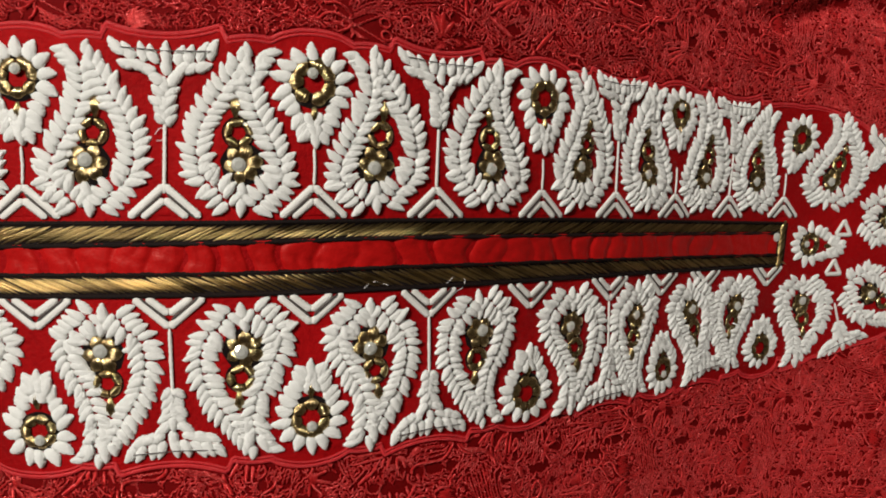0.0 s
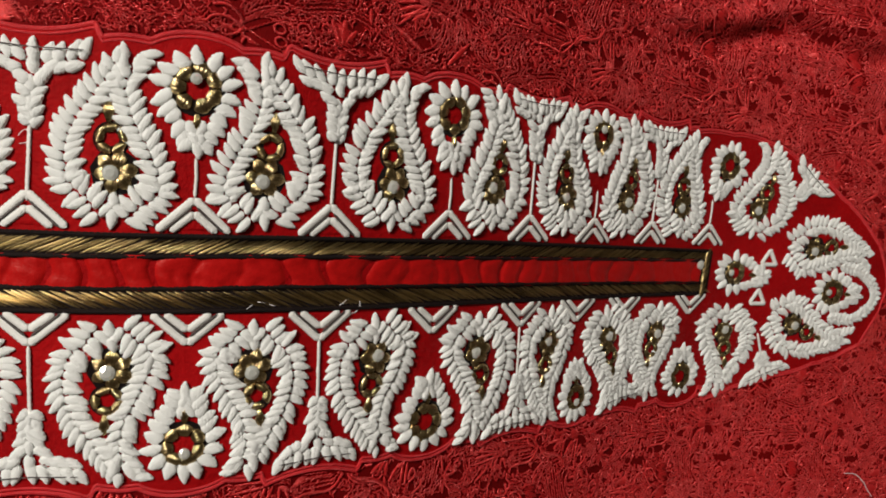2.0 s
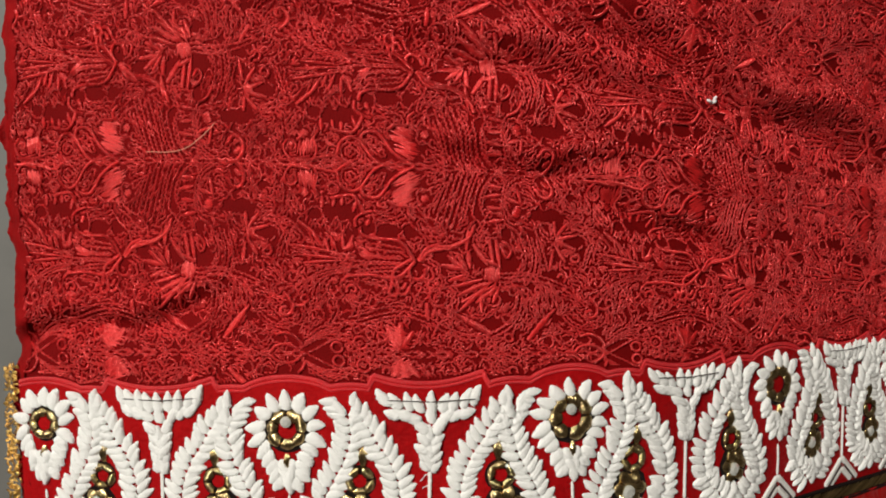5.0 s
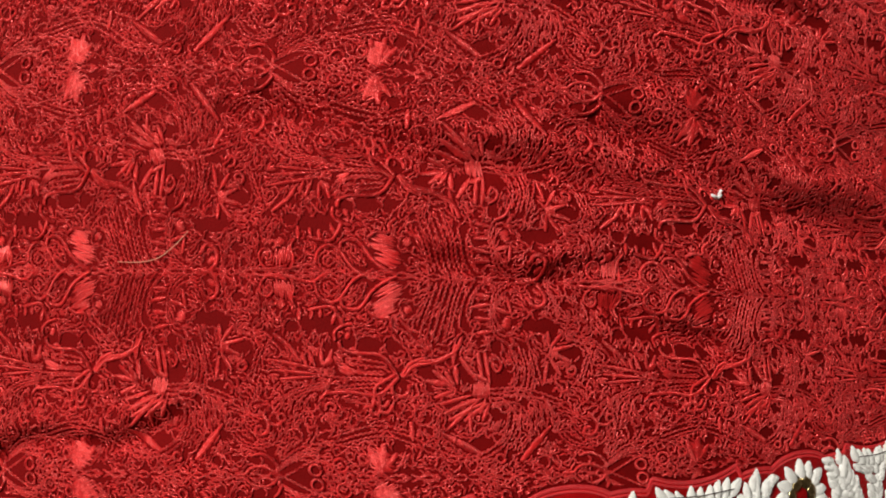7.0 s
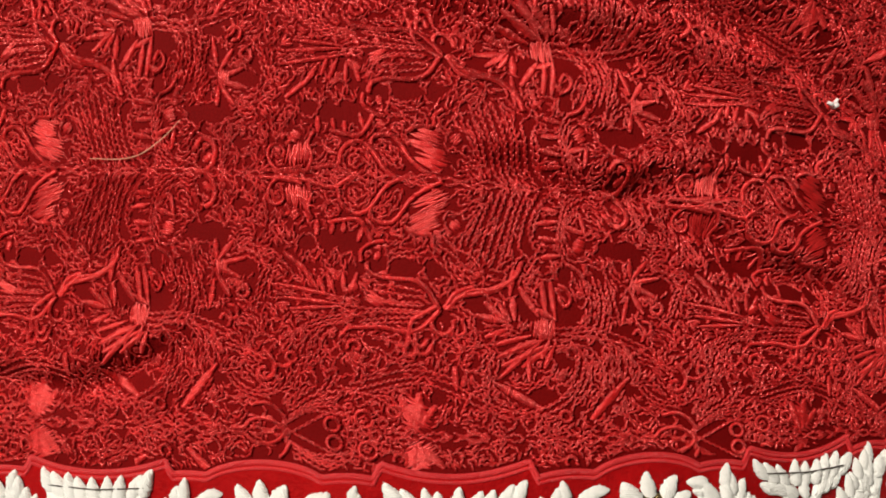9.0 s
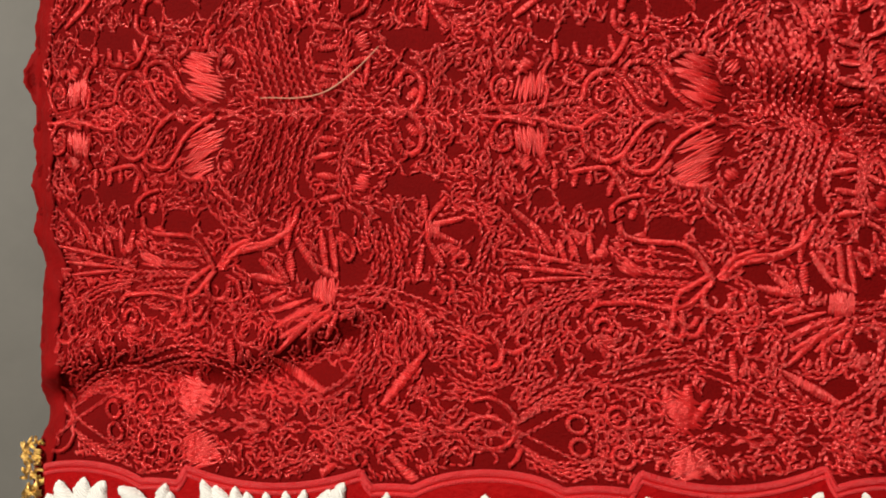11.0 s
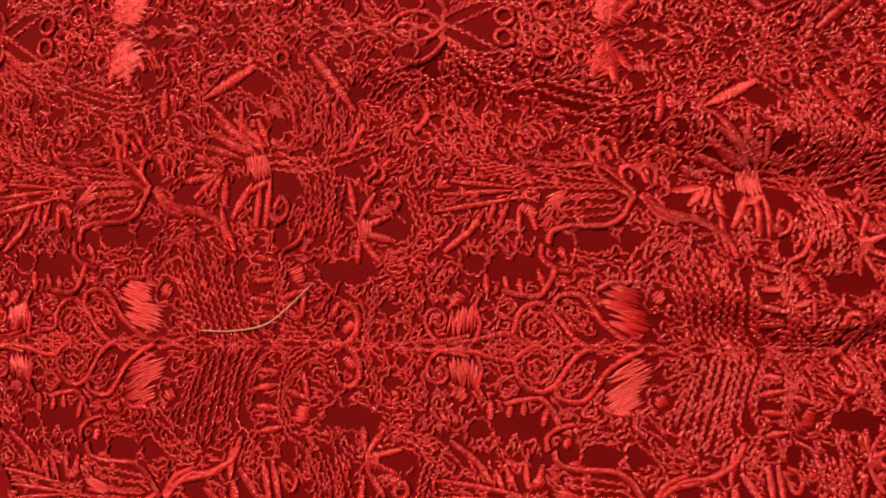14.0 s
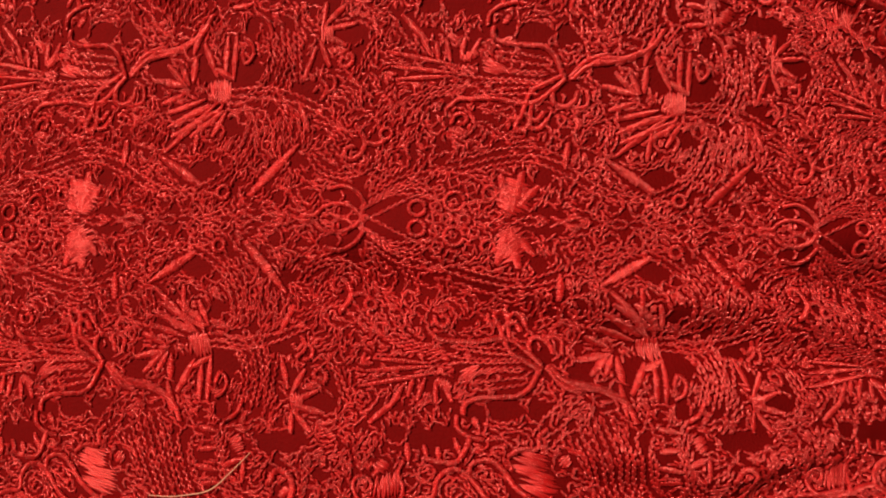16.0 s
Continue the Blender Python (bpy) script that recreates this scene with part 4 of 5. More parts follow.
def red_embroidery(half):
    out = []
    for i in range(-2, 7):
        for j in range(-6, 4):
            rows = half.copy()
            up = j % 2 == 0
            rows[:, 1] = rows[:, 1] if up else TILE_H - rows[:, 1]
            rows[:, 2] = rows[:, 2] if up else -rows[:, 2]
            x, y = rows[:, 0] + i * TILE_W, rows[:, 1] + j * TILE_H
            rows[:, 0], rows[:, 1] = drape(x, y)
            keep = (rows[:, 0] > cloth_left(rows[:, 1]) + 2.6) & ~inside_panel(rows[:, 0], rows[:, 1], 0.6)
            keep &= (rows[:, 0] < 350) & (rows[:, 1] > -112) & (rows[:, 1] < 188)
            out.append(rows[keep])
    rows = np.concatenate(out)
    rows[:, 2] += np.random.normal(0, 0.10, len(rows))
    rows[:, 3] *= np.random.uniform(0.85, 1.15, len(rows))
    rows[:, 5] *= np.random.uniform(0.7, 1.35, len(rows))
    return rows


satin_half, chain_half = half_repeat()
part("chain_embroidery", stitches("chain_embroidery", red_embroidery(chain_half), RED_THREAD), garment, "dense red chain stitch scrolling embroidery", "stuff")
part("satin_embroidery", stitches("satin_embroidery", red_embroidery(satin_half), RED_SHEEN_THREAD), garment, "red satin stitch flowers, pods and scrolls, sheen painted lighter", "stuff")


# ---- white padded stitches, gold petals and stones ----
def grain(seed):
    """A padded satin stitch, blunt at its root and pointed at its end, wound with thread; one unit long, wide and high."""
    rnd = random.Random(seed)
    verts, faces, n, m = [(-0.5, 0, 0.1)], [], 10, 7
    tilt = rnd.uniform(0.05, 0.14)
    for k in range(1, n):
        s = k / n
        w = 0.5 * min(1.0, (s / 0.18) ** 0.5) * min(1.0, ((1 - s) / 0.46) ** 0.68) * rnd.uniform(0.93, 1.06)
        c = rnd.uniform(-0.03, 0.03)
        wound = 1 + (0.07 if k % 2 else -0.05)
        for j in range(m):
            a = math.pi * j / (m - 1)
            verts.append((s - 0.5 + tilt * math.cos(a) * w * 2, c + w * math.cos(a) * wound, (0.05 + 0.95 * math.sin(a) ** 0.8) * (2 * w) ** 0.6 * wound))
    verts.append((0.5, 0, 0.1))
    for j in range(m - 1):
        faces.append((0, 1 + j + 1, 1 + j))
        faces.append((len(verts) - 1, 1 + (n - 2) * m + j, 1 + (n - 2) * m + j + 1))
        for k in range(n - 2):
            a = 1 + k * m + j
            faces.append((a, a + 1, a + m + 1, a + m))
    return mesh_of("padded_stitch", verts, faces, WHITE_THREAD)


GRAINS = [grain(k) for k in range(6)]


def petal_mesh():
    """A broad wire petal, wound side by side, one unit long from its root."""
    verts, faces, n, m = [], [], 7, 19
    for k in range(n + 1):
        s = k / n
        w = 0.47 * (0.42 + 0.58 * min(1, s / 0.55)) * min(1, (1.06 - s) / 0.30) ** 0.5
        for j in range(m):
            t = j / (m - 1) * 2 - 1
            flute = 0.12 * abs(math.cos(t * math.pi * 2.5))
            verts.append((s - 0.10 * t * t * s, w * t, (0.26 * (1 - t * t) ** 0.6 + flute) * math.sin(math.pi * (0.12 + 0.80 * s)) + 0.02))
    for k in range(n):
        for j in range(m - 1):
            a = k * m + j
            faces.append((a, a + m, a + m + 1, a + 1))
    return mesh_of("gold_petal", verts, faces, GOLD_PETAL)


def stone_mesh():
    """A faceted round stone, one unit across."""
    verts, faces, m = [], [], 10
    for r, z in ((0.5, 0.0), (0.48, 0.16), (0.26, 0.34)):
        verts += [(r * math.cos(2 * math.pi * (k + (0.5 if r == 0.26 else 0)) / m), r * math.sin(2 * math.pi * (k + (0.5 if r == 0.26 else 0)) / m), z) for k in range(m)]
    for ring in range(2):
        for k in range(m):
            a, b = ring * m + k, ring * m + (k + 1) % m
            faces.append((a, b, b + m, a + m))
    faces.append(tuple(range(2 * m, 3 * m)))
    return mesh_of("rhinestone", verts, faces, CRYSTAL, False)


PETAL, STONE = petal_mesh(), stone_mesh()


def leaf(parent, x, y, a, length, width, up=0.7):
    """One white stitch, from its root at x, y outwards along a."""
    length *= random.uniform(0.88, 1.08)
    a += random.uniform(-0.19, 0.19)
    cx, cy = x + math.cos(a) * length / 2, y + math.sin(a) * length / 2
    m = seat_on(cx, cy, a, up + random.uniform(-0.15, 0.15)) @ Matrix.Diagonal((length * MM, width * MM * random.uniform(0.9, 1.1), 1.05 * MM * random.uniform(0.85, 1.15), 1))
    return part("padded_stitch", random.choice(GRAINS), parent, m=m)


def disc_mesh():
    verts, faces = [(0, 0, 0.25)], []
    for r, z in ((0.8, 0.22), (1.0, 0.0)):
        verts += [(r * math.cos(k * math.pi / 8) * (1 + 0.06 * (k % 2)), r * math.sin(k * math.pi / 8) * (1 + 0.06 * (k % 2)), z) for k in range(16)]
    for k in range(16):
        faces += [(0, 1 + k, 1 + (k + 1) % 16), (1 + k, 17 + k, 17 + (k + 1) % 16, 1 + (k + 1) % 16)]
    return mesh_of("dark_backing", verts, faces, BLACK_THREAD)


DISC = disc_mesh()


def ring_mesh():
    """A flat dark ring of couching thread, one unit in radius."""
    verts, faces = [], []
    for r, z in ((0.42, 0.0), (0.5, 0.22), (0.95, 0.22), (1.04, 0.0)):
        verts += [(r * math.cos(k * math.pi / 9), r * math.sin(k * math.pi / 9), z) for k in range(18)]
    for ring in range(3):
        for k in range(18):
            a, b = ring * 18 + k, ring * 18 + (k + 1) % 18
            faces.append((a, a + 18, b + 18, b))
    return mesh_of("dark_backing", verts, faces, BLACK_THREAD)


RING = ring_mesh()


def gold_flower(parent, x, y, r, petals=5, stone=True, start=0.0, open_ring=False):
    part("dark_backing", RING if open_ring else DISC, parent, m=seat_on(x, y, start, 0.85) @ Matrix.Diagonal((r * 1.08 * MM, r * 1.08 * MM, 0.8 * MM, 1)))
    for k in range(petals):
        a = start + 2 * math.pi * k / petals + random.uniform(-0.08, 0.08)
        root = 0.42 * r if open_ring else 0.16 * r
        size = (r - root) * random.uniform(0.94, 1.10)
        wide = 2 * math.pi * r * (0.80 if open_ring else 0.74) / petals / (0.84 if open_ring else 1.0) * random.uniform(0.9, 1.02)
        m = seat_on(x + math.cos(a) * root, y + math.sin(a) * root, a, 0.95) @ Matrix.Diagonal((size * MM, wide * MM, 2.4 * MM, 1))
        part("gold_petal", PETAL, parent, m=m)
    if stone:
        off = 0.22 * r
        part("rhinestone", STONE, parent, m=seat_on(x + off * math.cos(start), y + off * math.sin(start), start, 1.45) @ Matrix.Diagonal((r * 0.78 * MM, r * 0.78 * MM, r * 0.55 * MM, 1)))


def gold_leaf(parent, x, y, a, length):
    part("gold_petal", PETAL, parent, m=seat_on(x, y, a, 0.95) @ Matrix.Diagonal((length * MM, length * 0.55 * MM, 2.6 * MM, 1)))


def patch(name, outline, up, material, label=""):
    """A padded patch inside an outline on the cloth, domed a little."""
    pts = np.asarray(outline, float)
    c = pts.mean(0)
    rings = [1.0, 0.85, 0.55, 0.25]
    verts, faces, n = [], [], len(pts)
    for k, s in enumerate(rings):
        for p in pts:
            x, y = c + (p - c) * s
            verts.append(spot(x, y, up * (0.35 if k == 0 else 1.0)))
    verts.append(spot(*c, up))
    for k in range(len(rings) - 1):
        for i in range(n):
            a, b = k * n + i, k * n + (i + 1) % n
            faces.append((a, b, b + n, a + n))
    last = (len(rings) - 1) * n
    faces += [(last + i, last + (i + 1) % n, len(verts) - 1) for i in range(n)]
    return mesh_of(name, verts, faces, material)


def frame_of(bx, by, tx, ty, w, tall, wide):
    """Maps a motif's own millimetres (base at 0, tip up) to the cloth."""
    length = math.hypot(tx - bx, ty - by)
    up = np.array([(tx - bx) / length, (ty - by) / length])
    side = np.array([up[1], -up[0]])
    ky, kx = length / tall, w / wide
    return lambda x, y: (bx + side[0] * x * kx + up[0] * y * ky, by + side[1] * x * kx + up[1] * y * ky)


S_ROW = [0.0, 0.035, 0.1, 0.2, 0.35, 0.5, 0.65, 0.8, 0.92, 1.0]
S_HALF = [2.0, 5.6, 8.8, 11.0, 11.3, 9.9, 7.6, 5.3, 4.2, 2.4]
S_AXIS = [0.0, 0.0, -0.1, -0.4, -1.2, -2.2, -2.9, -2.2, -0.4, 1.6]


def paisley(bx, by, tx, ty, w, lean, stones=True, name="paisley"):
    """A paisley: two ears of white stitches round an opening with gold petals. lean: the side of its hooked tip."""
    # the hooked tip is built into the outline, so the axis runs straight up from the base
    at0 = frame_of(bx, by, tx, ty, w, 34.0, 22.0)

    def at(x, y):
        return at0(x * lean, y * 0.965 + 1.1)

    s = np.linspace(0, 1, 60)
    half, axis = np.interp(s, S_ROW, S_HALF), np.interp(s, S_ROW, S_AXIS)
    yy = s * 34.0
    inner = [(axis[k] + sd * max(0.0, half[k] - 5.6), yy[k]) for sd in (1, -1) for k in (range(9, 42) if sd == 1 else range(41, 8, -1))]
    root = part(name, patch(name, [at(*p) for p in inner], 0.85, RED_VELVET), garment, "white padded thread paisley with gold petals and stones")
    for sd in (1, -1):
        outline = np.stack([axis + sd * half, yy], 1)[::-1]
        steps = path_steps(outline, 0.5)
        rib = []
        for x, y, a in steps:
            inward = np.array([-math.sin(a), math.cos(a)]) * (1 if sd == -1 else -1)
            room = np.interp(y / 34.0, S_ROW, S_HALF)
            rib.append((np.array([x, y]) + inward * min(3.5, room * 0.62)))
        rib = np.asarray(rib)
        st = path_steps(rib[::-1], 1.75)
        for x, y, a in st:
            out = np.array([math.sin(a), -math.cos(a)]) * (1 if sd == 1 else -1)
            ahead = np.array([math.cos(a), math.sin(a)])
            lead = float(np.interp(y, [2.0, 6.0, 12.0, 26.0], [0.12, 0.35, 0.65, 0.9]))
            for side, length in ((1, 4.2), (-1, 4.2)):
                if side == -1 and y > 29.5:
                    continue
                d = out * side + ahead * lead
                p0 = at(x, y)
                p1 = at(x + d[0], y + d[1])
                ang = math.atan2(p1[1] - p0[1], p1[0] - p0[0])
                leaf(root, *p0, ang, length * (0.85 if y > 27 else 1.0), 1.95, 0.7 if side == 1 else 0.85)
    # closing stitches at the base and the tip
    for ox, oy, dx, dy, length in ((0, 3.6, 0.02, -1, 3.9), (0, 3.6, 0.02, 1, 3.4), (0.8, 30.0, 0.45, 1, 4.2), (-0.9, 29.0, -0.15, 1, 4.4), (-1.6, 26.0, 0.1, 1, 3.6)):
        p0, p1 = at(ox, oy), at(ox + dx, oy + dy)
        leaf(root, *p0, math.atan2(p1[1] - p0[1], p1[0] - p0[0]), length, 2.2, 0.85)
    k = min(1.0, w / 21.0)
    gold_flower(root, *at(-0.3, 10.4), 3.9 * k, 6, stones, random.uniform(0, 6))
    gold_flower(root, *at(-1.5, 16.6), 2.9 * k, 5, False, random.uniform(0, 6), True)
    p0, p1 = at(-2.2, 19.6), at(-2.6, 23.6)
    gold_leaf(root, *p0, math.atan2(p1[1] - p0[1], p1[0] - p0[0]), 4.0)
    return root


def drop(bx, by, tx, ty, w, variant=0):
    """A small drop: one round of white stitches, gold petals inside; the round end at b, the point at t."""
    at = frame_of(bx, by, tx, ty, w, 22.0, 14.0)
    rib = [(0.3, 17.8), (1.7, 14.2)] + arc(0, 8.0, 3.9, 12, -192, n=24) + [(-1.7, 14.2), (-0.3, 17.8)]
    root = part("drop_motif", patch("drop_motif", [at(x * 0.95, y) for x, y in rib], 0.85, RED_VELVET), garment, "small white padded thread drop with gold petals")
    st = path_steps(rib, 1.75)
    for x, y, a in st:
        out = np.array([-math.sin(a), math.cos(a)])
        d = out + np.array([0, float(np.interp(y, [4.0, 9.0, 14.0], [0.0, 0.25, 0.75]))])
        p0, p1 = at(x, y), at(x + d[0], y + d[1])
        leaf(root, *p0, math.atan2(p1[1] - p0[1], p1[0] - p0[0]), 4.4 if y < 11 else 3.9, 2.6)
    for x, y in ((0.9, 15.6), (-0.9, 15.6), (0, 17.0), (1.4, 13.6), (-1.4, 13.6)):
        p0, p1 = at(x, y), at(x * 0.4, y + 2)
        leaf(root, *p0, math.atan2(p1[1] - p0[1], p1[0] - p0[0]), 4.2, 2.1, 0.85)
    k = min(1.1, w / 14.0)
    gold_flower(root, *at(0, 7.8), 4.3 * k, 7, False, random.uniform(0, 6), True)
    if variant:
        part("rhinestone", STONE, root, m=seat_on(*at(0.2, 5.2 + variant), 0, 1.6) @ Matrix.Diagonal((2.3 * MM, 2.3 * MM, 1.9 * MM, 1)))
    p0, p1 = at(0, 12.4), at(0, 16)
    gold_leaf(root, *p0, math.atan2(p1[1] - p0[1], p1[0] - p0[0]), 3.6)
    return root


def crown(bx, by, tx, ty, w):
    """A fan of white stitches over a short tuft, with a twisted stem; the fan's edge at b, the stem's end at t."""
    at = frame_of(bx, by, tx, ty, w, 29.0, 19.5)
    cord = [at(0, y) for y in np.linspace(11, 29, 12)]
    root = part("fan_motif", rope("fan_motif", cord, 0.7, 0.7, 1.3, WHITE_CORD), garment, "white padded thread fan on a twisted stem")
    fans = [(u * 7.6, 4.4 - 1.5 * u * u, u * 0.8, -1.0, 4.4, 2.2) for u in np.linspace(-1, 1, 9)]
    fans += [(u * 5.6, 6.4 - 1.6 * abs(u), math.copysign(0.75 + 0.35 * abs(u), u), -0.55, 4.1, 2.1) for u in (-0.95, -0.62, -0.3, 0.3, 0.62, 0.95)]
    fans += [(sd * 0.5, 8.2, sd * 0.9, -0.75, 4.4, 2.2) for sd in (1, -1)] + [(0, 6.4, 0.05, -1, 4.1, 2.1)]
    fans += [(0, 9.6 + 1.8 * row, 0.03, -1, 3.2, 1.9) for row in range(4)]
    fans += [(sd * 0.1, 10.4 + 1.7 * row, sd * 0.95, -0.9, 3.7 - 0.25 * row, 2.0) for row in range(4) for sd in (1, -1)]
    for x, y, dx, dy, length, wide in fans:
        p0, p1 = at(x, y), at(x + dx, y + dy)
        leaf(root, *p0, math.atan2(p1[1] - p0[1], p1[0] - p0[0]), length, wide)
    line = [at(x, 2.0 - abs(x) * 0.05) for x in np.linspace(-8.5, 8.5, 20)]
    part("outline_thread", rope("outline_thread", line, 0.2, 0.2, 1.0, GREY_THREAD, 1.75), root)
    return root


def chevron(x, y, foot, stem):
    """Two double bars of white satin that meet in a point, with a stem upwards."""
    sign = 1 if foot < y else -1
    root = part("chevron", patch("chevron", [(x, y), (x - 6.4, foot), (x, foot + 0.2 * sign), (x + 6.4, foot)], 0.7, RED_VELVET), garment, "white double satin stitch chevron")
    for sd in (1, -1):
        for off in (0.0, 2.7):
            line = [(x - sd * 0.15, y + (0.2 - off) * sign), (x + sd * (6.8 - off * 0.9), foot)]
            part("satin_bar", rope("satin_bar", line, 1.5, 0.75, 0.42, WHITE_CORD, 0.55), root)
        part("outline_thread", rope("outline_thread", [(x + sd * 0.3, y - 1.4 * sign), (x + sd * 5.6, foot)], 0.45, 0.35, 0.8, GREY_THREAD, 1.15), root)
    if stem:
        part("stem", rope("stem", [(x, y), (x + 0.2, y + 4.0 * sign), (x, y + 8.0 * sign)], 0.6, 0.6, 1.2, WHITE_CORD), root)


UPPER_PAISLEYS = [
    (-66.6, 15.0, -68.2, 49.3, 19.9),
    (-42.9, 14.7, -40.1, 48.2, 21.0),
    (-17.0, 14.5, -17.9, 48.2, 21.5),
    (11.2, 14.4, 13.9, 48.3, 23.1),
    (39.2, 14.9, 37.1, 48.7, 23.3),
    (66.5, 15.6, 69.6, 49.2, 23.5),
    (95.4, 15.9, 93.6, 50.1, 20.0),
    (120.0, 15.7, 120.8, 49.4, 19.7),
    (144.1, 15.8, 142.4, 49.4, 22.0),
    (167.4, 15.8, 172.3, 48.1, 22.5),
    (201.0, 17.0, 204.4, 48.0, 28.0),
]
LOWER_PAISLEYS = [
    (-39.6, -1.8, -42.8, -34.0, 21.1),
    (-14.8, -1.2, -17.1, -34.8, 21.1),
    (11.1, -1.0, 14.3, -34.0, 22.2),
    (38.1, -1.4, 37.3, -34.5, 21.5),
    (64.8, -1.2, 67.7, -34.1, 22.4),
    (93.7, -1.6, 94.0, -35.2, 23.4),
    (118.3, -1.7, 120.4, -34.7, 19.5),
    (140.5, -2.5, 146.0, -34.5, 21.2),
    (164.6, -2.2, 163.7, -32.8, 22.6),
    (195.6, -3.4, 194.4, -34.8, 27.0),
]
UPPER_DROP_ROWS = [
    (-78.1, 50.5, -78.2, 29.2, 11.0),
    (-29.5, 49.8, -29.5, 27.6, 13.4),
    (25.5, 50.1, 25.9, 27.3, 15.8),
    (81.6, 51.0, 82.2, 28.6, 14.6),
    (131.7, 50.2, 131.2, 32.8, 13.4),
    (190.5, 46.8, 181.8, 28.1, 14.9),
]
LOWER_DROP_ROWS = [
    (-27.8, -36.0, -28.1, -13.8, 12.1),
    (25.2, -35.0, 25.3, -13.5, 14.5),
    (79.8, -36.0, 80.4, -15.0, 15.9),
    (132.5, -36.1, 130.2, -16.9, 12.5),
    (178.5, -34.2, 178.1, -16.2, 16.3),
]
END_DROPS = [
    (186.4, 7.0, 214.8, 4.4, 13.2),
    (229.4, 0.8, 253.6, -1.4, 15.4),
]
END_PAISLEYS = [
    (214.8, 15.4, 253.0, 12.4, 21.0),
    (211.0, -8.0, 250.0, -17.0, 21.5),
]
UPPER_CROWN_ROWS = [
    (-54.0, 50.1, -54.0, 18.6, 17.3),
    (-2.3, 48.8, -3.1, 19.5, 19.7),
    (53.7, 49.7, 53.0, 21.1, 19.6),
    (107.5, 50.8, 107.7, 20.9, 17.5),
    (157.1, 49.4, 156.4, 20.9, 18.7),
    (223.2, 38.6, 213.0, 25.0, 17.0),
]
LOWER_CROWN_ROWS = [
    (-1.8, -34.2, -2.6, -7.1, 19.0),
    (52.6, -34.7, 51.9, -6.5, 18.9),
    (108.9, -35.0, 107.5, -7.0, 20.8),
    (151.3, -33.5, 147.7, -7.2, 18.0),
    (215.6, -29.3, 210.0, -14.0, 18.5),
]
UPPER_CHEVRONS = [-78.4, -54.0, -29.4, -3.1, 25.8, 53.0, 82.3, 107.7, 131.7, 156.4, 182.1]
LOWER_CHEVRONS = [-54.5, -27.9, -2.6, 25.3, 51.9, 80.0, 107.5, 128.6, 148.3, 178.2]
END_ARC_UPPER = [(239.4, 9.4), (249.0, 7.4), (255.0, 3.2), (257.6, -0.6)]
END_ARC_LOWER = [(238.0, -8.8), (248.6, -9.6), (255.4, -5.8), (257.8, -1.6)]
for k, row in enumerate(UPPER_PAISLEYS):
    paisley(*row, -1 if k % 2 == 0 else 1)
for k, row in enumerate(LOWER_PAISLEYS):
    paisley(*row, 1 if k % 2 == 1 else -1)
for k, row in enumerate(UPPER_DROP_ROWS + LOWER_DROP_ROWS + END_DROPS):
    drop(*row, (0, 1, 1, 0, 1)[k % 5])
for row in UPPER_CROWN_ROWS + LOWER_CROWN_ROWS:
    crown(*row)
for k, x in enumerate(UPPER_CHEVRONS):
    chevron(x, 21.2, 14.9, k % 2 == 0)
for k, x in enumerate(LOWER_CHEVRONS):
    chevron(x, -6.9, -0.9, k % 2 == 0)
for row, lean in zip(END_PAISLEYS, (1, -1)):
    paisley(*row, lean)

# arcs of white stitches that close the end
for points in (END_ARC_UPPER, END_ARC_LOWER):
    line = bow(*points)
    base = part("end_arc", rope("end_arc", line, 1.2, 1.0, 1.3, WHITE_CORD), garment, "white padded thread arc")
    for x, y, a in path_steps(line, 1.8):
        for sd in (1, -1):
            leaf(base, x, y, a + sd * 0.8, 3.2, 1.8)

# small triangles between the end motifs
for x, y in ((210.0, 11.2), (207.6, -2.0)):
    tri = [(x - 3, y - 2.2), (x + 3, y - 2.2), (x, y + 2.6), (x - 3, y - 2.2)]
    part("triangle_motif", rope("triangle_motif", tri, 1.3, 0.95, 0.6, WHITE_CORD), garment, "small white satin stitch triangle")


# ---- placket: gathered satin between two gold bands ----
def edge_line(x, values):
    return np.interp(x, [-84, -34, 8.4, 43.8, 91, 180, 190], values)


UP_OUT, UP_IN = [14.3, 13.9, 13.9, 14.3, 14.4, 13.1, 12.9], [9.2, 9.3, 9.8, 10.5, 10.4, 9.8, 9.6]
LOW_IN, LOW_OUT = [3.6, 3.7, 3.7, 4.3, 4.0, 2.9, 2.7], [-0.6, -0.6, -0.6, -0.4, -0.4, -0.8, -0.9]
sx_ = np.linspace(-83.5, 181, 700)
sy_ = edge_line(sx_, LOW_IN)[:, None] + (edge_line(sx_, UP_IN) - edge_line(sx_, LOW_IN))[:, None] * np.linspace(-0.06, 1.06, 26)[None]


def gathers(X, Y):
    p = X / 7.6 + 0.5 * np.sin(X / 17.0) + 0.12 * np.sin(Y / 1.6 + X / 6.0)
    d = (p - np.round(p)) * 7.6
    e = (p * 1.6 + 0.3 - np.round(p * 1.6 + 0.3)) * 4.7
    calm = np.interp(X, [-80, 40, 110, 180], [1.0, 0.8, 0.45, 0.3])
    return 1.2 - calm * (0.9 + 0.4 * np.sin(X / 7.0)) * np.exp(-np.abs(d / 1.0) ** 1.4) - 0.3 * np.exp(-((e / 0.8) ** 2)) * calm * (0.5 + 0.5 * np.sin(Y * 0.9 + X / 9.0)) + 0.10 * np.sin(X / 1.7 + 1.5 * np.sin(Y)) * np.sin(Y / 1.3)


part("gathered_strip", sheet("gathered_strip", sx_, sy_, gathers, RED_SATIN), garment, "gathered deep red satin strip")


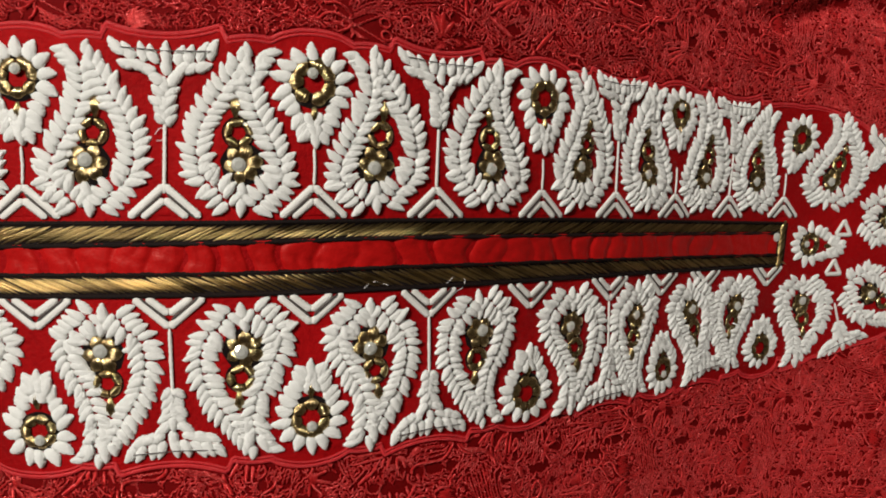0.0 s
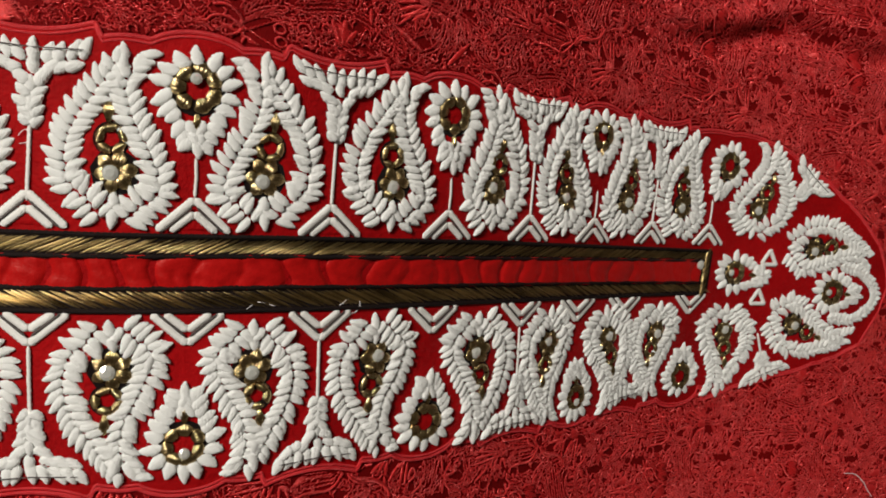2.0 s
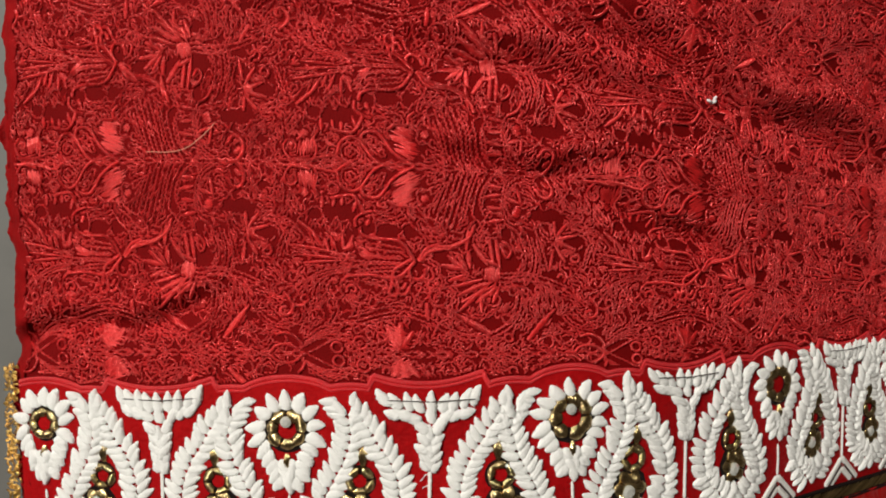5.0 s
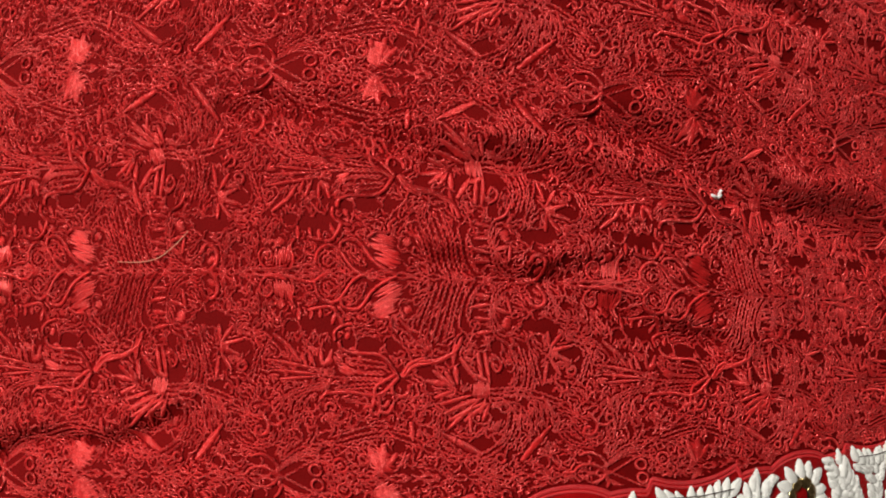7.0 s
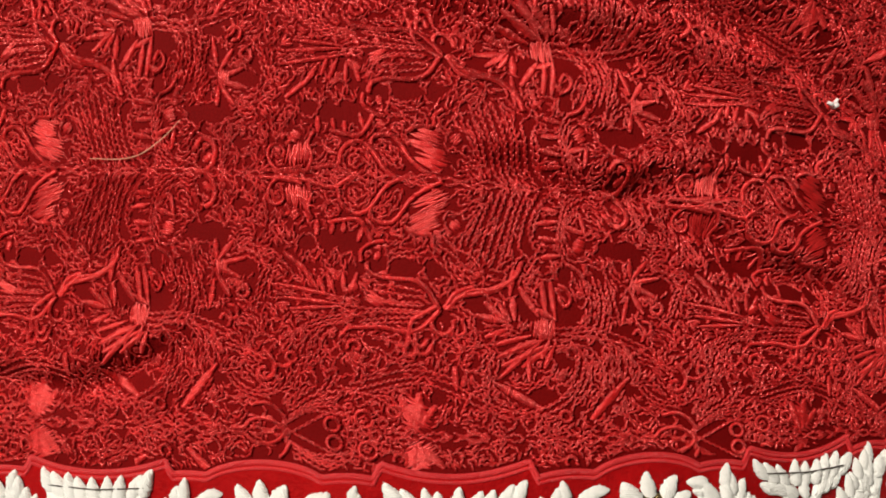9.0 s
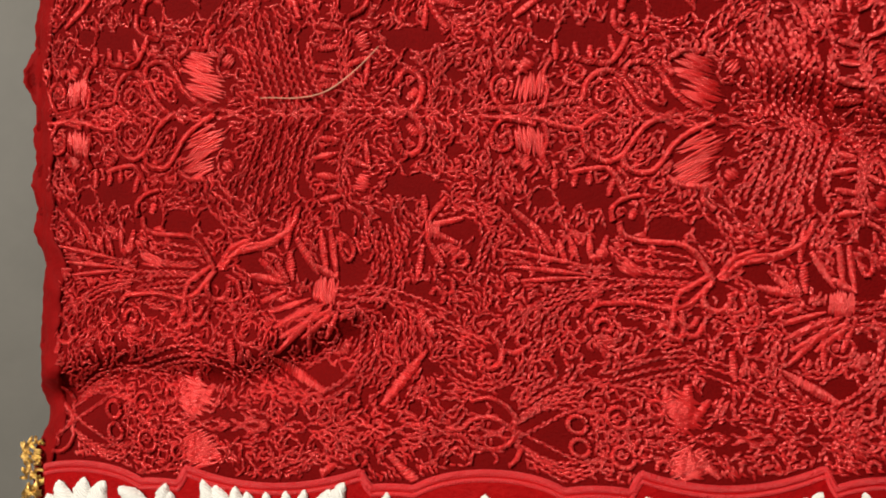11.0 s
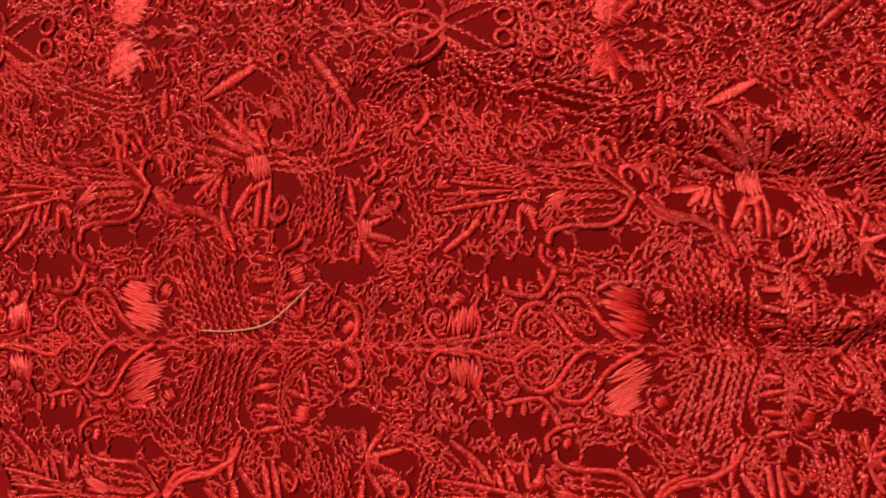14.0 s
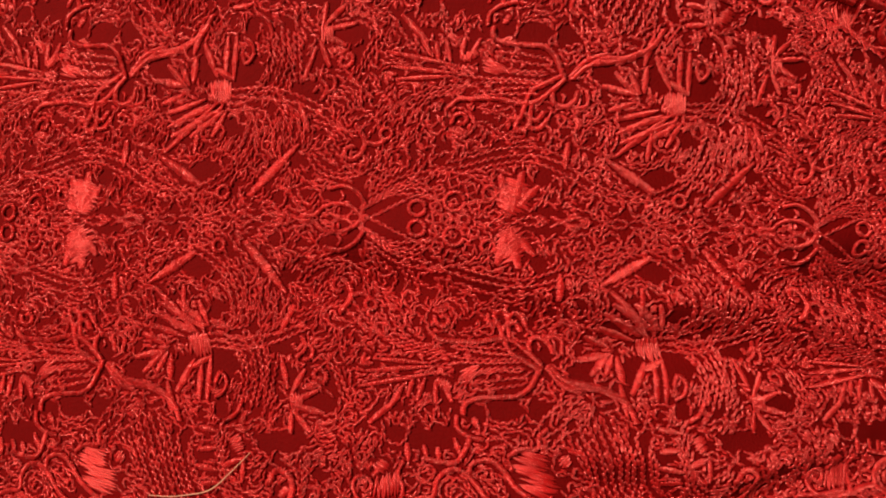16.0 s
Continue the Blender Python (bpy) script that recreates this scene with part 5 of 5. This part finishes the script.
def gold_band(outer, inner, slant):
    xs = np.linspace(-83.5, 184.5, 500)
    o, i = edge_line(xs, outer), edge_line(xs, inner)
    lowers, uppers = np.minimum(o, i), np.maximum(o, i)
    ys_ = lowers[:, None] + (uppers - lowers)[:, None] * np.linspace(0, 1, 8)[None]
    band = part("gold_band", sheet("gold_band", xs, ys_, lambda X, Y: 0.75, BLACK_THREAD), garment, "antique gold bullion wire band with black edges")
    rows = []
    x = -83.0
    while x < 184:
        lo, hi = edge_line(x, outer), edge_line(x, inner)
        mid, wide = (lo + hi) / 2, abs(lo - hi)
        rows.append((x, mid + random.uniform(-0.08, 0.08), slant * (0.42 + random.uniform(-0.06, 0.06)), wide * 1.85, 0.50, 0.62, 0.75))
        x += random.uniform(1.15, 1.45) * (1.0 + 0.15 * math.sin(x / 13.0))
    for row in rows:
        part("bullion_wire", stitches("bullion_wire", [row], GOLD_WIRE), band)
    for off, line in ((0.0, outer), (0.0, inner)):
        pts = np.stack([xs, edge_line(xs, line)], 1)
        part("black_edge", rope("black_edge", pts, 0.9, 0.8, 1.1, BLACK_THREAD), band, "black couched edge thread")


gold_band(UP_OUT, UP_IN, 1)
gold_band(LOW_OUT, LOW_IN, -1)
cross = part("end_bar", sheet("end_bar", np.linspace(180.5, 185.5, 12), np.repeat(np.linspace(-0.9, 13.0, 30)[None], 12, 0), 0.8, BLACK_THREAD), garment, "gold wire bar that ends the strip")
for y in np.arange(-0.2, 12.6, 0.9):
    part("bullion_wire", stitches("bullion_wire", [(183, y, 0.9, 4.2, 0.8, 0.9, 0.9)], GOLD_WIRE), cross)
part("rhinestone", STONE, cross, m=seat_on(180.0, 8.6, 0.2, 1.5) @ Matrix.Diagonal((3.0 * MM, 3.0 * MM, 2.2 * MM, 1)))

# gold lace along the raw edge beside the panel
lace = []
for y in np.arange(-60, 54.5, 1.05):
    for k in range(7):
        lace.append((-85.6 + random.uniform(-1.5, 1.3), y + random.uniform(-0.7, 0.7), random.uniform(0, 3.14), random.uniform(1.0, 1.9), 0.5, 0.5, random.uniform(-1.2, 0.3)))
part("gold_edging", stitches("gold_edging", lace, GOLD_LACE), garment, "bright gold metallic lace edging", "stuff")


# ---- small loose things on the cloth ----
def strand(name, points, radius, material, label, category):
    cu = bpy.data.curves.new(name, "CURVE")
    cu.dimensions, cu.bevel_depth, cu.bevel_resolution = "3D", radius * MM, 2
    sp = cu.splines.new("POLY")
    pts = bow(*points, n=28)
    sp.points.add(len(pts) - 1)
    for k, (x, y) in enumerate(pts):
        sp.points[k].co = (*spot(x, y, 0.95 + 0.25 * math.sin(k * 0.5)), 1)
        sp.points[k].radius = 0.6 + 0.4 * math.sin(math.pi * (k + 1) / (len(pts) + 1))
    cu.materials.append(material)
    return tagged(new(name, cu), label, category)


strand("loose_thread", [(-54.9, 97.4), (-50.7, 97.1), (-46.9, 97.7), (-44.0, 99.8), (-41.3, 102.3)], 0.09, PALE_THREAD, "pale beige loose thread lying on the red embroidery", "thread")
strand("loose_fibre", [(260.0, -68.0), (266.0, -69.0), (271.0, -73.0), (276.0, -78.5)], 0.16, LINT_WHITE, "thin pale curled fibre lying on the red cloth", "fibre")
strand("lint", [(59.4, 106.2), (60.7, 105.8), (62.3, 106.3), (63.4, 107.6)], 0.42, LINT_WHITE, "small white curl of lint caught in a crease", "lint")
strand("loose_fibre", [(-4.6, 31.2), (-3.4, 32.4), (-2.6, 31.6), (-3.2, 30.2), (-4.4, 29.8)], 0.10, LINT_WHITE, "tiny white thread loop standing off the panel", "fibre")
strand("loose_fibre", [(56.0, 0.2), (58.4, 1.6), (60.8, 0.8), (60.2, -1.2), (57.6, -1.8)], 0.08, LINT_WHITE, "fine white thread end beside the gold band", "fibre")
strand("loose_fibre", [(36.0, -0.4), (38.6, 1.2), (42.0, 0.4)], 0.07, LINT_WHITE, "short white thread end lying on the gold band", "fibre")
